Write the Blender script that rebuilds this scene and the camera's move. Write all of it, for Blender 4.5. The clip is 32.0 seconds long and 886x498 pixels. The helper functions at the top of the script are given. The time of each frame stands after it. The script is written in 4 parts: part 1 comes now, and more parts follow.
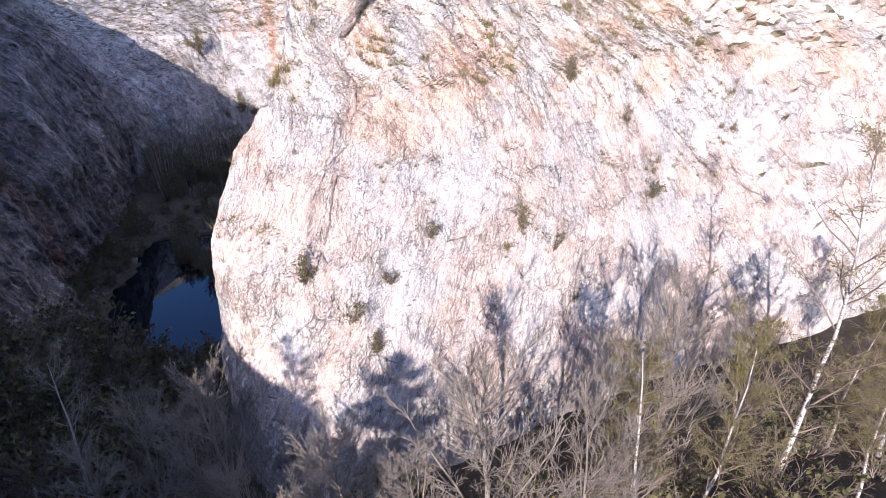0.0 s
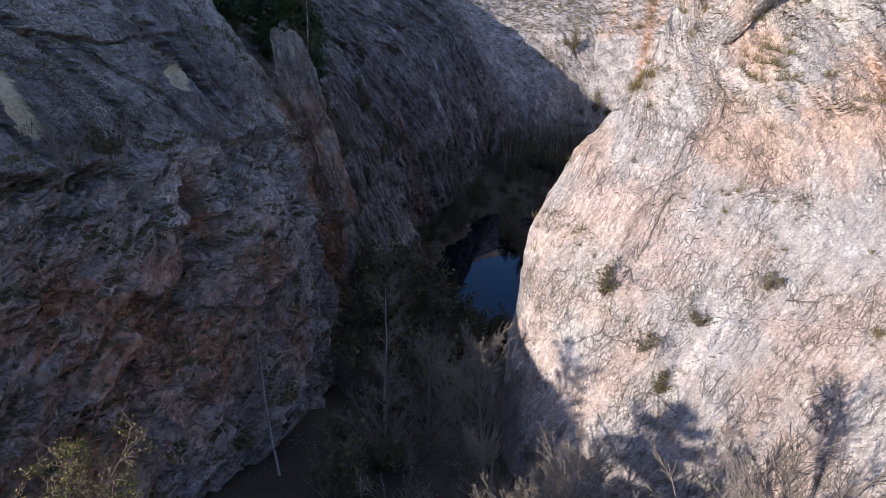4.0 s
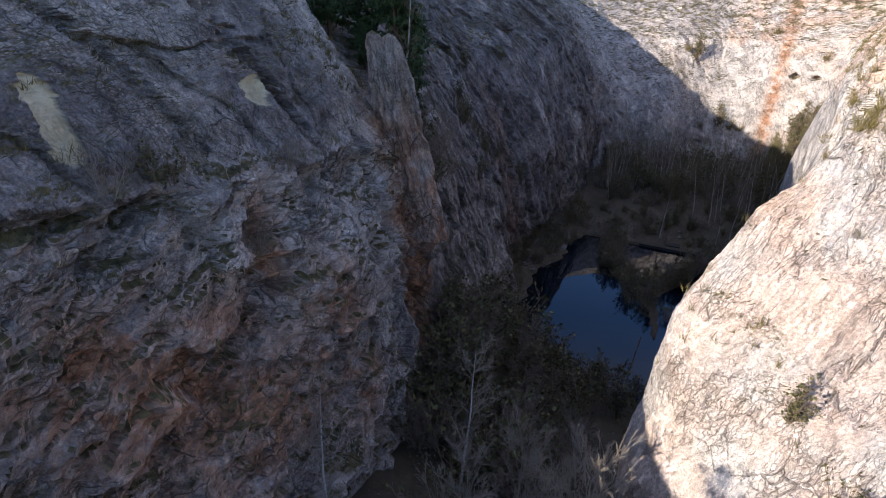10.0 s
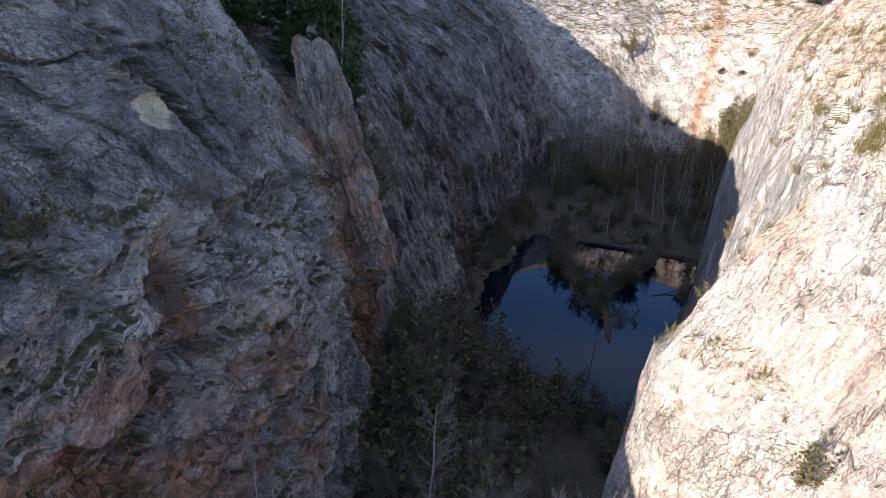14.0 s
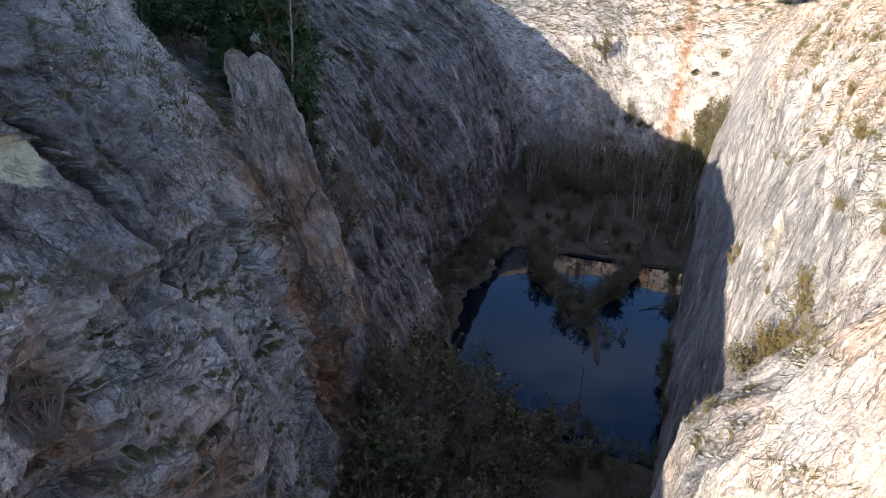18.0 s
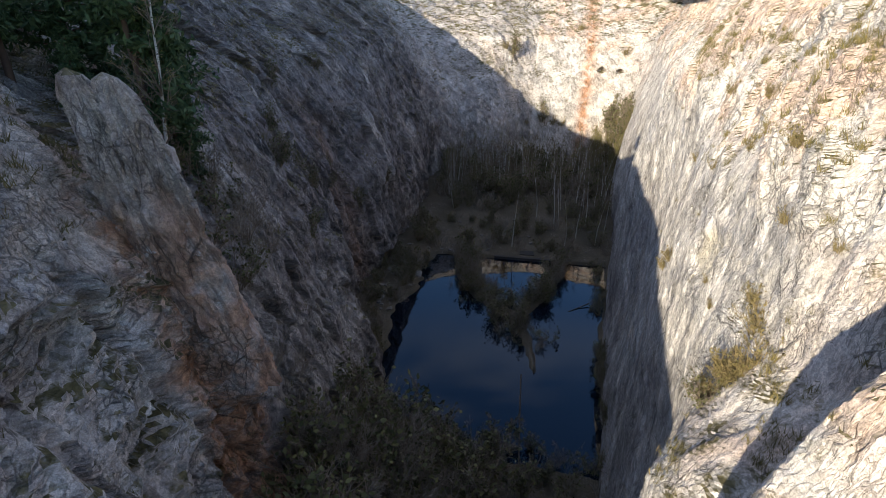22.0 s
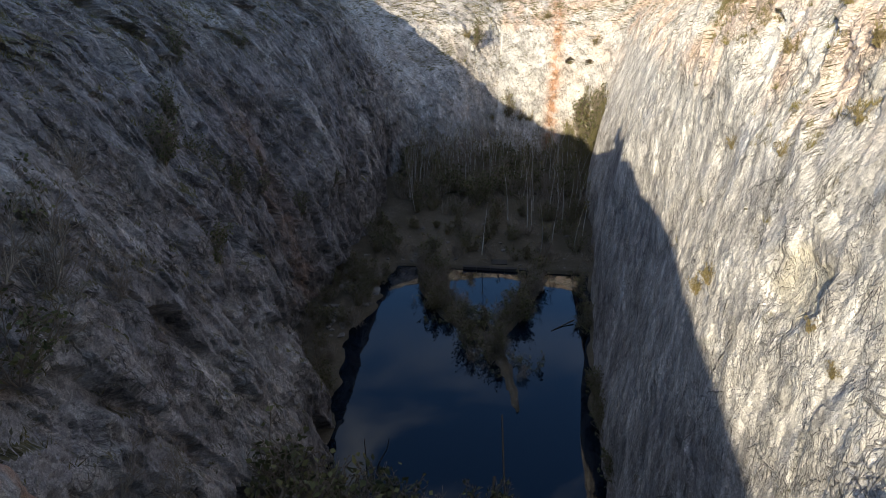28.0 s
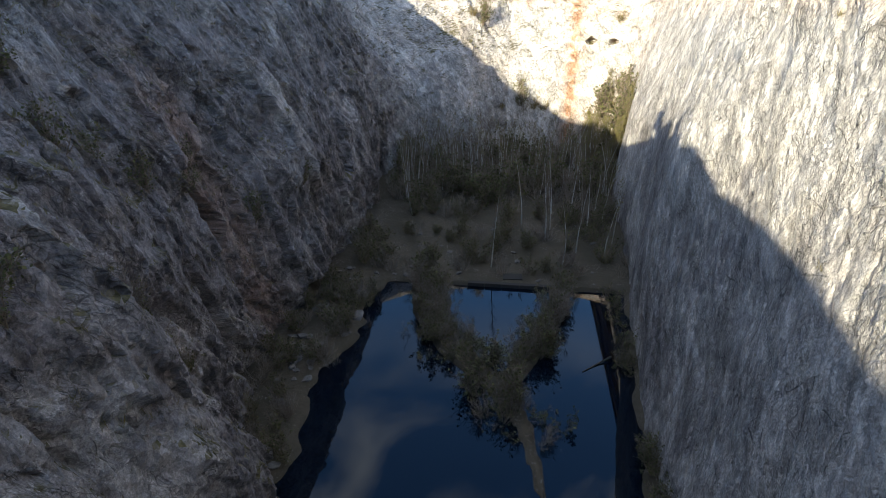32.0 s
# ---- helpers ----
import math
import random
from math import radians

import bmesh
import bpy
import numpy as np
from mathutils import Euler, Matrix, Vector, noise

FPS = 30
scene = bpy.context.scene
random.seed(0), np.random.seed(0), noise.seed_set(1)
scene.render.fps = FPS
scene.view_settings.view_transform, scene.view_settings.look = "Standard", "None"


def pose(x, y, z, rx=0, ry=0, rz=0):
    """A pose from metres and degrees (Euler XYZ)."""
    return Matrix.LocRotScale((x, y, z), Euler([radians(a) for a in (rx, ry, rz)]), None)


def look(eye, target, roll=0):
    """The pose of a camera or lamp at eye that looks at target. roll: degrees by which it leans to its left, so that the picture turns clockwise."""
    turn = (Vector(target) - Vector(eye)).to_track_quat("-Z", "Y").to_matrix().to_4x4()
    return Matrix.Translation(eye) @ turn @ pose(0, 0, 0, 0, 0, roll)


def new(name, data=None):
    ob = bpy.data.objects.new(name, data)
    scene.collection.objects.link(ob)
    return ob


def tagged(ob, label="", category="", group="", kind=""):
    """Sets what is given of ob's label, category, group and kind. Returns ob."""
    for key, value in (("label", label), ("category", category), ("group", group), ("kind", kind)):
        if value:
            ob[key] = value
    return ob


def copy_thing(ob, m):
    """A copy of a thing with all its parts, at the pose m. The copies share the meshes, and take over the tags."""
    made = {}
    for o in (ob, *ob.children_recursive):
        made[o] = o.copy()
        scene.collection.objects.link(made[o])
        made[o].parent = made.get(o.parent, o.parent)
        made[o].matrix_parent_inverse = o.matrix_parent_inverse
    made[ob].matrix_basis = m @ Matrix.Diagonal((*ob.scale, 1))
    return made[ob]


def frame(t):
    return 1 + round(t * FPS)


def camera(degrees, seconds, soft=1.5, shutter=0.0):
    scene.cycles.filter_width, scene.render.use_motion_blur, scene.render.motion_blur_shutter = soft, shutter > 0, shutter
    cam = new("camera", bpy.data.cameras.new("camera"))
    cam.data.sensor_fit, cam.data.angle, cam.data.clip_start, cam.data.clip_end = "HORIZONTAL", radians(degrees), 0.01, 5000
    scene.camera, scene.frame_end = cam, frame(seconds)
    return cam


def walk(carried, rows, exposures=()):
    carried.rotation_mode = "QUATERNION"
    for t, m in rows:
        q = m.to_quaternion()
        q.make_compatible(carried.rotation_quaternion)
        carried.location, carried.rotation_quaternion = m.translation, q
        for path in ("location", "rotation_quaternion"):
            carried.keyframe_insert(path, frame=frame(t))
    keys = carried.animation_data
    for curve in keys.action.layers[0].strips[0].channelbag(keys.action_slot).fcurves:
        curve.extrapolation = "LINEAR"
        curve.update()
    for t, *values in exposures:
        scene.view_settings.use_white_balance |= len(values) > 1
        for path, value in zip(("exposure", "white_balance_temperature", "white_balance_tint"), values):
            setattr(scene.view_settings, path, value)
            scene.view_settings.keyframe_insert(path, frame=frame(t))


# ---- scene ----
cam = camera(81.7, 32.0, 0.8)
PATH = [
    (0, (23.326, -147.968, 55.973), (23.846, -146.231, 55.128), -1.7),
    (0.5, (23.282, -147.945, 56.099), (23.551, -146.148, 55.262), -1.6),
    (1, (23.319, -147.858, 56.149), (23.369, -146.039, 55.319), -1.5),
    (1.5, (23.402, -147.682, 55.943), (23.305, -145.861, 55.12), -1.1),
    (2, (23.523, -147.474, 55.915), (23.308, -145.663, 55.093), -1.0),
    (2.5, (23.502, -147.176, 55.759), (23.2, -145.377, 54.939), -0.7),
    (3, (23.448, -147.239, 55.888), (23.045, -145.46, 55.069), -0.6),
    (3.5, (23.364, -147.327, 55.983), (22.85, -145.575, 55.166), -0.4),
    (4, (23.356, -146.975, 55.894), (22.727, -145.262, 55.076), -0.2),
    (4.5, (23.23, -146.769, 55.843), (22.498, -145.096, 55.028), -0.0),
    (6.5, (21.792, -144.622, 55.941), (20.911, -143.022, 55.127), 0.3),
    (7, (21.184, -143.759, 55.978), (20.295, -142.164, 55.162), 0.4),
    (7.5, (20.687, -142.846, 55.794), (19.786, -141.255, 54.984), 0.1),
    (8, (20.053, -141.817, 55.904), (19.145, -140.23, 55.093), 0.2),
    (8.5, (19.419, -140.788, 55.96), (18.505, -139.204, 55.149), 0.2),
    (9, (18.791, -139.799, 56.002), (17.874, -138.218, 55.189), 0.3),
    (9.5, (18.264, -138.976, 56.089), (17.345, -137.398, 55.274), 0.3),
    (10, (17.848, -138.247, 56.12), (16.924, -136.672, 55.304), 0.3),
    (10.5, (17.63, -137.804, 56.142), (16.702, -136.232, 55.325), 0.3),
    (11, (17.404, -137.397, 56.192), (16.471, -135.828, 55.374), 0.3),
    (11.5, (17.091, -136.949, 56.201), (16.155, -135.382, 55.382), 0.3),
    (12, (16.762, -136.387, 56.262), (15.822, -134.824, 55.441), 0.3),
    (12.5, (16.275, -135.715, 56.229), (15.333, -134.152, 55.41), 0.3),
    (13, (15.751, -134.929, 56.358), (14.81, -133.368, 55.534), 0.4),
    (13.5, (15.154, -134.158, 56.459), (14.298, -132.55, 55.633), 0.4),
    (14, (14.658, -133.31, 56.616), (13.926, -131.645, 55.786), 0.4),
    (14.5, (14.01, -132.348, 56.656), (13.325, -130.663, 55.825), 0.3),
    (16.5, (12.423, -128.595, 56.852), (11.776, -126.893, 56.024), 0.1),
    (17, (11.893, -127.607, 56.988), (11.252, -125.904, 56.157), 0.1),
    (17.5, (11.36, -126.644, 57.081), (10.724, -124.94, 56.25), 0.1),
    (18, (11.008, -125.753, 57.072), (10.372, -124.048, 56.242), 0.2),
    (18.5, (10.677, -124.963, 57.152), (10.063, -123.25, 56.322), 0.1),
    (19, (10.427, -124.272, 57.17), (9.824, -122.554, 56.341), -0.0),
    (19.5, (10.196, -123.602, 57.254), (9.637, -121.87, 56.424), -0.0),
    (20, (9.935, -122.905, 57.332), (9.403, -121.165, 56.501), -0.0),
    (20.5, (9.739, -122.2, 57.354), (9.259, -120.446, 56.522), -0.1),
    (21, (9.588, -121.549, 57.453), (9.159, -119.782, 56.621), -0.2),
    (21.5, (9.408, -120.927, 57.463), (9.009, -119.153, 56.631), -0.2),
    (22, (9.286, -120.286, 57.396), (8.933, -118.501, 56.565), -0.1),
    (22.5, (9.087, -119.517, 57.386), (8.794, -117.721, 56.555), -0.1),
    (23, (8.914, -118.706, 57.421), (8.667, -116.903, 56.591), -0.1),
    (23.5, (8.773, -117.794, 57.348), (8.539, -115.99, 56.518), -0.2),
    (24, (8.655, -116.823, 57.185), (8.428, -115.018, 56.354), -0.2),
    (24.5, (8.01, -115.86, 56.935), (7.797, -114.054, 56.103), 0.2),
    (25, (7.866, -114.751, 56.424), (7.654, -112.945, 55.592), 0.2),
    (25.5, (7.899, -113.387, 55.917), (7.685, -111.582, 55.084), -0.0),
    (27.5, (6.993, -106.861, 52.972), (6.783, -105.051, 52.147), 0.2),
    (28, (6.87, -104.585, 52.307), (6.655, -102.775, 51.483), 0.1),
    (28.5, (6.739, -102.105, 51.64), (6.518, -100.297, 50.815), -0.1),
    (29, (6.72, -99.346, 50.747), (6.494, -97.538, 49.923), -0.1),
    (29.5, (6.461, -96.77, 49.943), (6.233, -94.962, 49.119), -0.2),
    (30, (6.3, -94.165, 49.11), (6.069, -92.358, 48.285), -0.2),
    (30.5, (5.998, -91.541, 48.212), (5.768, -89.733, 47.388), -0.1),
    (31, (5.741, -88.83, 47.325), (5.51, -87.023, 46.499), -0.1),
    (31.5, (5.836, -86.123, 46.261), (5.596, -84.316, 45.438), -0.3),
    (32, (5.796, -83.705, 45.284), (5.551, -81.899, 44.461), -0.4),
]

EXPOSURES = [(0, 0.88, 6050, 24), (2, 0.70, 6200, 24), (4, 0.3, 6250, 19), (6.5, 0.42, 6350, 17), (9, 0.64, 6550, 16), (13, 0.95, 6650, 14), (19, 1.02, 6850, 10), (25, 0.86, 7250, 5), (28, 0.86, 7200, 4), (32, 1.38, 7100, 1)]
walk(cam, [(t, look(eye, target, roll)) for t, eye, target, roll in PATH], EXPOSURES)

# ---- world and sun ----
SUN_AZ = radians(63.0)      # the light travels to +x, turned this far towards +y
SUN_EL = radians(17.9)
way = Vector((math.cos(SUN_AZ) * math.cos(SUN_EL), math.sin(SUN_AZ) * math.cos(SUN_EL), -math.sin(SUN_EL)))
world = bpy.data.worlds.new("sky")
scene.world = world
world.use_nodes = True
wn, wl = world.node_tree.nodes, world.node_tree.links
wn.clear()
w_out, w_bg, w_sky = wn.new("ShaderNodeOutputWorld"), wn.new("ShaderNodeBackground"), wn.new("ShaderNodeTexSky")
w_sky.sky_type, w_sky.sun_disc = "NISHITA", False
w_sky.sun_elevation = SUN_EL
w_sky.dust_density, w_sky.ozone_density = 0.3, 2.0
w_sky.sun_rotation = math.atan2(-way.x, -way.y)
w_bg.inputs["Strength"].default_value = 0.15
w_co, w_map, w_cloud = wn.new("ShaderNodeTexCoord"), wn.new("ShaderNodeMapping"), wn.new("ShaderNodeTexNoise")
w_fac, w_mix = wn.new("ShaderNodeMapRange"), wn.new("ShaderNodeMix")
w_map.inputs["Scale"].default_value = (1.0, 1.6, 1.4)
w_high, w_sep, w_mul = wn.new("ShaderNodeMapRange"), wn.new("ShaderNodeSeparateXYZ"), wn.new("ShaderNodeMath")
w_high.inputs["From Min"].default_value, w_high.inputs["From Max"].default_value = 0.5, 0.78
w_mul.operation = "MULTIPLY"
wl.new(w_co.outputs["Generated"], w_sep.inputs["Vector"])
wl.new(w_sep.outputs["Z"], w_high.inputs["Value"])
wl.new(w_high.outputs["Result"], w_mul.inputs[0])
wl.new(w_fac.outputs["Result"], w_mul.inputs[1])
w_cloud.inputs["Scale"].default_value, w_cloud.inputs["Detail"].default_value, w_cloud.inputs["Distortion"].default_value = 2.4, 7.0, 0.5
w_fac.inputs["From Min"].default_value, w_fac.inputs["From Max"].default_value, w_fac.inputs["To Max"].default_value = 0.47, 0.74, 0.6
w_mix.data_type = "RGBA"
w_mix.inputs[7].default_value = (10.0, 10.2, 10.6, 1)
wl.new(w_co.outputs["Generated"], w_map.inputs["Vector"])
wl.new(w_map.outputs["Vector"], w_cloud.inputs["Vector"])
wl.new(w_cloud.outputs["Fac"], w_fac.inputs["Value"])
wl.new(w_mul.outputs[0], w_mix.inputs[0])
w_sat = wn.new("ShaderNodeHueSaturation")
w_sat.inputs["Hue"].default_value, w_sat.inputs["Saturation"].default_value = 0.514, 1.25
wl.new(w_sky.outputs["Color"], w_sat.inputs["Color"])
wl.new(w_sat.outputs["Color"], w_mix.inputs[6])
wl.new(w_mix.outputs[2], w_bg.inputs["Color"])
wl.new(w_bg.outputs["Background"], w_out.inputs["Surface"])
sun = new("sun", bpy.data.lights.new("sun", "SUN"))
sun.data.energy, sun.data.angle, sun.data.color = 4.3, radians(0.55), (1.0, 0.93, 0.82)
sun.matrix_world = look((-120, -120, 150), Vector((-120, -120, 150)) + way)


# ---- noise on arrays ----
def hashed(i, j, k, seed):
    h = (i.astype(np.int64) * 374761393 + j.astype(np.int64) * 668265263 + k.astype(np.int64) * 2147483647 + seed * 974634777) & 0xFFFFFFFF
    h = ((h ^ (h >> 13)) * 1274126177) & 0xFFFFFFFF
    h = ((h ^ (h >> 16)) * 2246822519) & 0xFFFFFFFF
    return ((h ^ (h >> 15)) & 0xFFFFFF) / float(0x1000000)


def value_noise(p, seed=0):
    """Smooth noise in -1..1 at the rows of p."""
    b = np.floor(p)
    f = p - b
    f = f * f * f * (f * (f * 6 - 15) + 10)
    b = b.astype(np.int64)
    out = 0
    for dx in (0, 1):
        for dy in (0, 1):
            for dz in (0, 1):
                w = (f[:, 0] if dx else 1 - f[:, 0]) * (f[:, 1] if dy else 1 - f[:, 1]) * (f[:, 2] if dz else 1 - f[:, 2])
                out = out + w * hashed(b[:, 0] + dx, b[:, 1] + dy, b[:, 2] + dz, seed)
    return out * 2 - 1


def fbm(p, octaves=4, seed=0, gain=0.5):
    out, amp = 0, 1.0
    for o in range(octaves):
        out = out + amp * value_noise(p * 2.03**o + 17.3 * o, seed + o)
        amp *= gain
    return out


def blocks(p, seed=0, tilt=0.6, joint=0.0, bevel=0.3):
    """Broken stone on a face: each cell is a tilted plane; bevel: how wide its edge is; joint: how deep the cracks are."""
    i0, j0 = np.floor(p[:, 0]).astype(np.int64), np.floor(p[:, 1]).astype(np.int64)
    zero = np.zeros_like(i0)
    n = len(p)
    best, second, val, other = np.full(n, 9.0), np.full(n, 9.0), np.zeros(n), np.zeros(n)
    for dx in (-1, 0, 1):
        for dy in (-1, 0, 1):
            i, j = i0 + dx, j0 + dy
            ex, ey = p[:, 0] - i - hashed(i, j, zero, seed), p[:, 1] - j - hashed(i, j, zero, seed + 1)
            dist = np.sqrt(ex * ex + ey * ey)
            h = hashed(i, j, zero, seed + 3) - 0.5 + 2 * tilt * (ex * (hashed(i, j, zero, seed + 4) - 0.5) + ey * (hashed(i, j, zero, seed + 5) - 0.5))
            near = dist < best
            mid = ~near & (dist < second)
            other = np.where(near, val, np.where(mid, h, other))
            second = np.where(near, best, np.where(mid, dist, second))
            val, best = np.where(near, h, val), np.where(near, dist, best)
    gap = np.clip((second - best) / bevel, 0, 1)
    return val * (0.5 + 0.5 * gap) + other * (0.5 - 0.5 * gap) - joint * (1 - gap)


def smooth(a, b, x):
    t = np.clip((x - a) / (b - a), 0, 1)
    return t * t * (3 - 2 * t)



def spline(points, fine=24):
    """A smooth line through the rows of numbers."""
    pts = np.array(points, float)
    ext = np.vstack([2 * pts[0] - pts[1], pts, 2 * pts[-1] - pts[-2]])
    t = np.linspace(0, 1, fine, endpoint=False)[:, None]
    out = []
    for i in range(len(pts) - 1):
        p0, p1, p2, p3 = ext[i : i + 4]
        out.append(0.5 * (2 * p1 + (p2 - p0) * t + (2 * p0 - 5 * p1 + 4 * p2 - p3) * t * t + (3 * p1 - p0 - 3 * p2 + p3) * t**3))
    return np.vstack([*out, pts[-1:]])


# ---- materials ----
class Nodes:
    """Short ways to wire a node material."""

    def __init__(self, name):
        self.m = bpy.data.materials.new(name)
        self.m.use_nodes = True
        self.t = self.m.node_tree
        self.b = self.t.nodes["Principled BSDF"]
        self.co = self.t.nodes.new("ShaderNodeTexCoord").outputs["Object"]

    def put(self, socket, value):
        if isinstance(value, bpy.types.NodeSocket):
            self.t.links.new(value, socket)
        elif isinstance(value, tuple) and len(value) == 3 and socket.type == "RGBA":
            socket.default_value = (*value, 1)
        else:
            socket.default_value = value

    def node(self, kind, **inputs):
        n = self.t.nodes.new(kind)
        for key, value in inputs.items():
            self.put(n.inputs[key.replace("_", " ")], value)
        return n

    def stretch(self, scale, turn=(0, 0, 0)):
        n = self.node("ShaderNodeMapping", Vector=self.co)
        n.inputs["Scale"].default_value = scale
        n.inputs["Rotation"].default_value = turn
        return n.outputs["Vector"]

    def noise(self, scale, detail=5.0, rough=0.6, vector=None, warp=0.0):
        n = self.node("ShaderNodeTexNoise", Scale=scale, Detail=detail, Roughness=rough, Distortion=warp, Vector=vector or self.co)
        return n.outputs["Fac"]

    def ramp(self, fac, a, b, lo=0.0, hi=1.0):
        n = self.node("ShaderNodeMapRange", Value=fac)
        for k, v in (("From Min", a), ("From Max", b), ("To Min", lo), ("To Max", hi)):
            n.inputs[k].default_value = v
        return n.outputs["Result"]

    def math(self, op, a, b=0.0):
        n = self.t.nodes.new("ShaderNodeMath")
        n.operation = op
        self.put(n.inputs[0], a)
        self.put(n.inputs[1], b)
        return n.outputs[0]

    def mix(self, fac, a, b, mode="MIX"):
        n = self.t.nodes.new("ShaderNodeMix")
        n.data_type, n.blend_type = "RGBA", mode
        self.put(n.inputs[0], fac)
        self.put(n.inputs[6], a)
        self.put(n.inputs[7], b)
        return n.outputs[2]

    def bump(self, height, strength, distance, under=None):
        n = self.node("ShaderNodeBump", Height=height, Strength=strength, Distance=distance)
        if under:
            self.t.links.new(under, n.inputs["Normal"])
        return n.outputs["Normal"]

    def done(self, colour, rough=0.9, normal=None):
        self.put(self.b.inputs["Base Color"], colour)
        self.put(self.b.inputs["Roughness"], rough)
        self.b.inputs["Specular IOR Level"].default_value = 0.25
        if normal:
            self.t.links.new(normal, self.b.inputs["Normal"])
        return self.m


def rock_material():
    """Grey limestone: broken plates along the bedding, weathered patches, cracks, iron stains, fresh scars, grassy
    ledges and painted-in shade.
    """
    k = Nodes("limestone")
    wear_shade = k.t.nodes.new("ShaderNodeVertexColor")
    wear_shade.layer_name = "wear_shade"
    sep = k.node("ShaderNodeSeparateColor", Color=wear_shade.outputs["Color"])
    iron, pale, warm, aged_shade = sep.outputs[0], sep.outputs[1], sep.outputs[2], wear_shade.outputs["Alpha"]
    laid = k.t.nodes.new("ShaderNodeAttribute")
    laid.attribute_name = "bed"

    def vector(op, a, b):
        n = k.t.nodes.new("ShaderNodeVectorMath")
        n.operation = op
        k.put(n.inputs[0], a)
        k.put(n.inputs[1], b)
        return n.outputs[0]

    # a ragged copy of the bedding coordinates, so that no edge runs straight
    stir = k.node("ShaderNodeTexNoise", Scale=0.7, Detail=6.0, Roughness=0.68, Vector=k.co).outputs["Color"]
    bed = vector("ADD", laid.outputs["Vector"], vector("MULTIPLY", vector("SUBTRACT", stir, (0.5, 0.5, 0.5)), (0.4, 0.3, 0.0)))

    def along(x, y, depth=0.0):
        n = k.node("ShaderNodeMapping", Vector=bed)
        n.inputs["Scale"].default_value = (x, y, depth)
        return n.outputs["Vector"]

    def cells(x, y, feature):
        n = k.node("ShaderNodeTexVoronoi", Scale=1.0, Vector=along(x, y))
        n.feature = feature
        return n

    def tone(c):
        return k.node("ShaderNodeSeparateColor", Color=c).outputs[0]

    big = k.noise(0.07, 5, 0.55)
    mid = k.noise(0.45, 8, 0.66, warp=0.3)
    blotch = k.noise(1.5, 7, 0.7)
    speck = k.noise(6.0, 6, 0.78)
    grit = k.noise(19.0, 3, 0.7)
    wash = k.noise(1.0, 6, 0.66, along(0.2, 0.6))
    scrape = k.noise(1.0, 5, 0.7, along(0.7, 5.0))
    plate, chip, flake = (cells(*c, "F1").outputs["Color"] for c in ((0.2, 0.5), (0.55, 1.25), (1.7, 3.6)))
    # cracks in three sizes, each broken off where the rock is sound
    sound = k.noise(0.28, 5, 0.6)
    cracks = []
    for size, width, gate in (((0.14, 0.34), 0.009, (0.47, 0.53)), ((0.5, 1.2), 0.03, (0.48, 0.56)), ((1.7, 3.8), 0.06, (0.46, 0.58))):
        line = k.ramp(cells(*size, "DISTANCE_TO_EDGE").outputs["Distance"], width * 0.35, width, 1.0, 0.0)
        cracks.append(k.math("MULTIPLY", line, k.ramp(sound, *gate)))
    crack = k.math("MAXIMUM", cracks[0], k.math("MAXIMUM", k.math("MULTIPLY", cracks[1], 0.8), k.math("MULTIPLY", cracks[2], 0.6)))
    colour = k.mix(k.ramp(big, 0.38, 0.62), (0.385, 0.352, 0.328), (0.495, 0.455, 0.418))
    colour = k.mix(k.ramp(mid, 0.4, 0.66), colour, (0.545, 0.505, 0.46))
    colour = k.mix(k.ramp(wash, 0.53, 0.68, 0.0, 0.2), colour, (0.29, 0.272, 0.263))
    colour = k.mix(k.ramp(wash, 0.44, 0.34, 0.0, 0.18), colour, (0.68, 0.64, 0.585))
    pink = k.math("MULTIPLY", warm, k.ramp(k.noise(0.13, 7, 0.64), 0.42, 0.58))
    colour = k.mix(pink, colour, k.mix(mid, (0.45, 0.30, 0.225), (0.60, 0.47, 0.385)))
    # dark tone: weathered patina, and the shade of the unlit walls painted in
    patina_shade = k.mix(k.ramp(wash, 0.38, 0.62), (0.175, 0.152, 0.15), (0.066, 0.057, 0.058))
    colour = k.mix(k.math("MULTIPLY", aged_shade, k.ramp(mid, 0.3, 0.72, 1.0, 0.6)), colour, patina_shade)
    rust = k.math("MULTIPLY", iron, k.ramp(k.noise(0.4, 7, 0.66, warp=0.4), 0.34, 0.54))
    colour = k.mix(rust, colour, k.mix(k.ramp(blotch, 0.35, 0.65), (0.22, 0.10, 0.055), (0.46, 0.27, 0.17)))
    for shade in (
        k.ramp(tone(plate), 0.1, 0.9, 0.9, 1.12),
        k.ramp(tone(chip), 0.1, 0.9, 0.92, 1.1),
        k.ramp(tone(flake), 0.1, 0.9, 0.83, 1.18),
        k.ramp(blotch, 0.38, 0.64, 1.06, 0.93),
        k.ramp(scrape, 0.4, 0.62, 1.03, 0.96),
        k.ramp(speck, 0.36, 0.66, 1.36, 0.66),
        k.ramp(grit, 0.36, 0.66, 1.28, 0.75),
    ):
        colour = k.mix(1.0, colour, shade, "MULTIPLY")
    # pale lichen and fresh chips
    fresh = k.math("MULTIPLY", k.ramp(k.noise(1.1, 8, 0.74), 0.61, 0.645), k.ramp(sound, 0.42, 0.56))
    colour = k.mix(k.math("MULTIPLY", fresh, 0.6), colour, (0.60, 0.57, 0.53))
    colour = k.mix(pale, colour, k.mix(k.ramp(blotch, 0.35, 0.65), (0.60, 0.50, 0.32), (0.74, 0.66, 0.47)))
    # cracks drawn near black in the colour, standing in for the shade inside them
    colour = k.mix(k.math("MULTIPLY", crack, k.ramp(pale, 0.0, 0.5, 0.62, 0.05)), colour, (0.035, 0.03, 0.028))
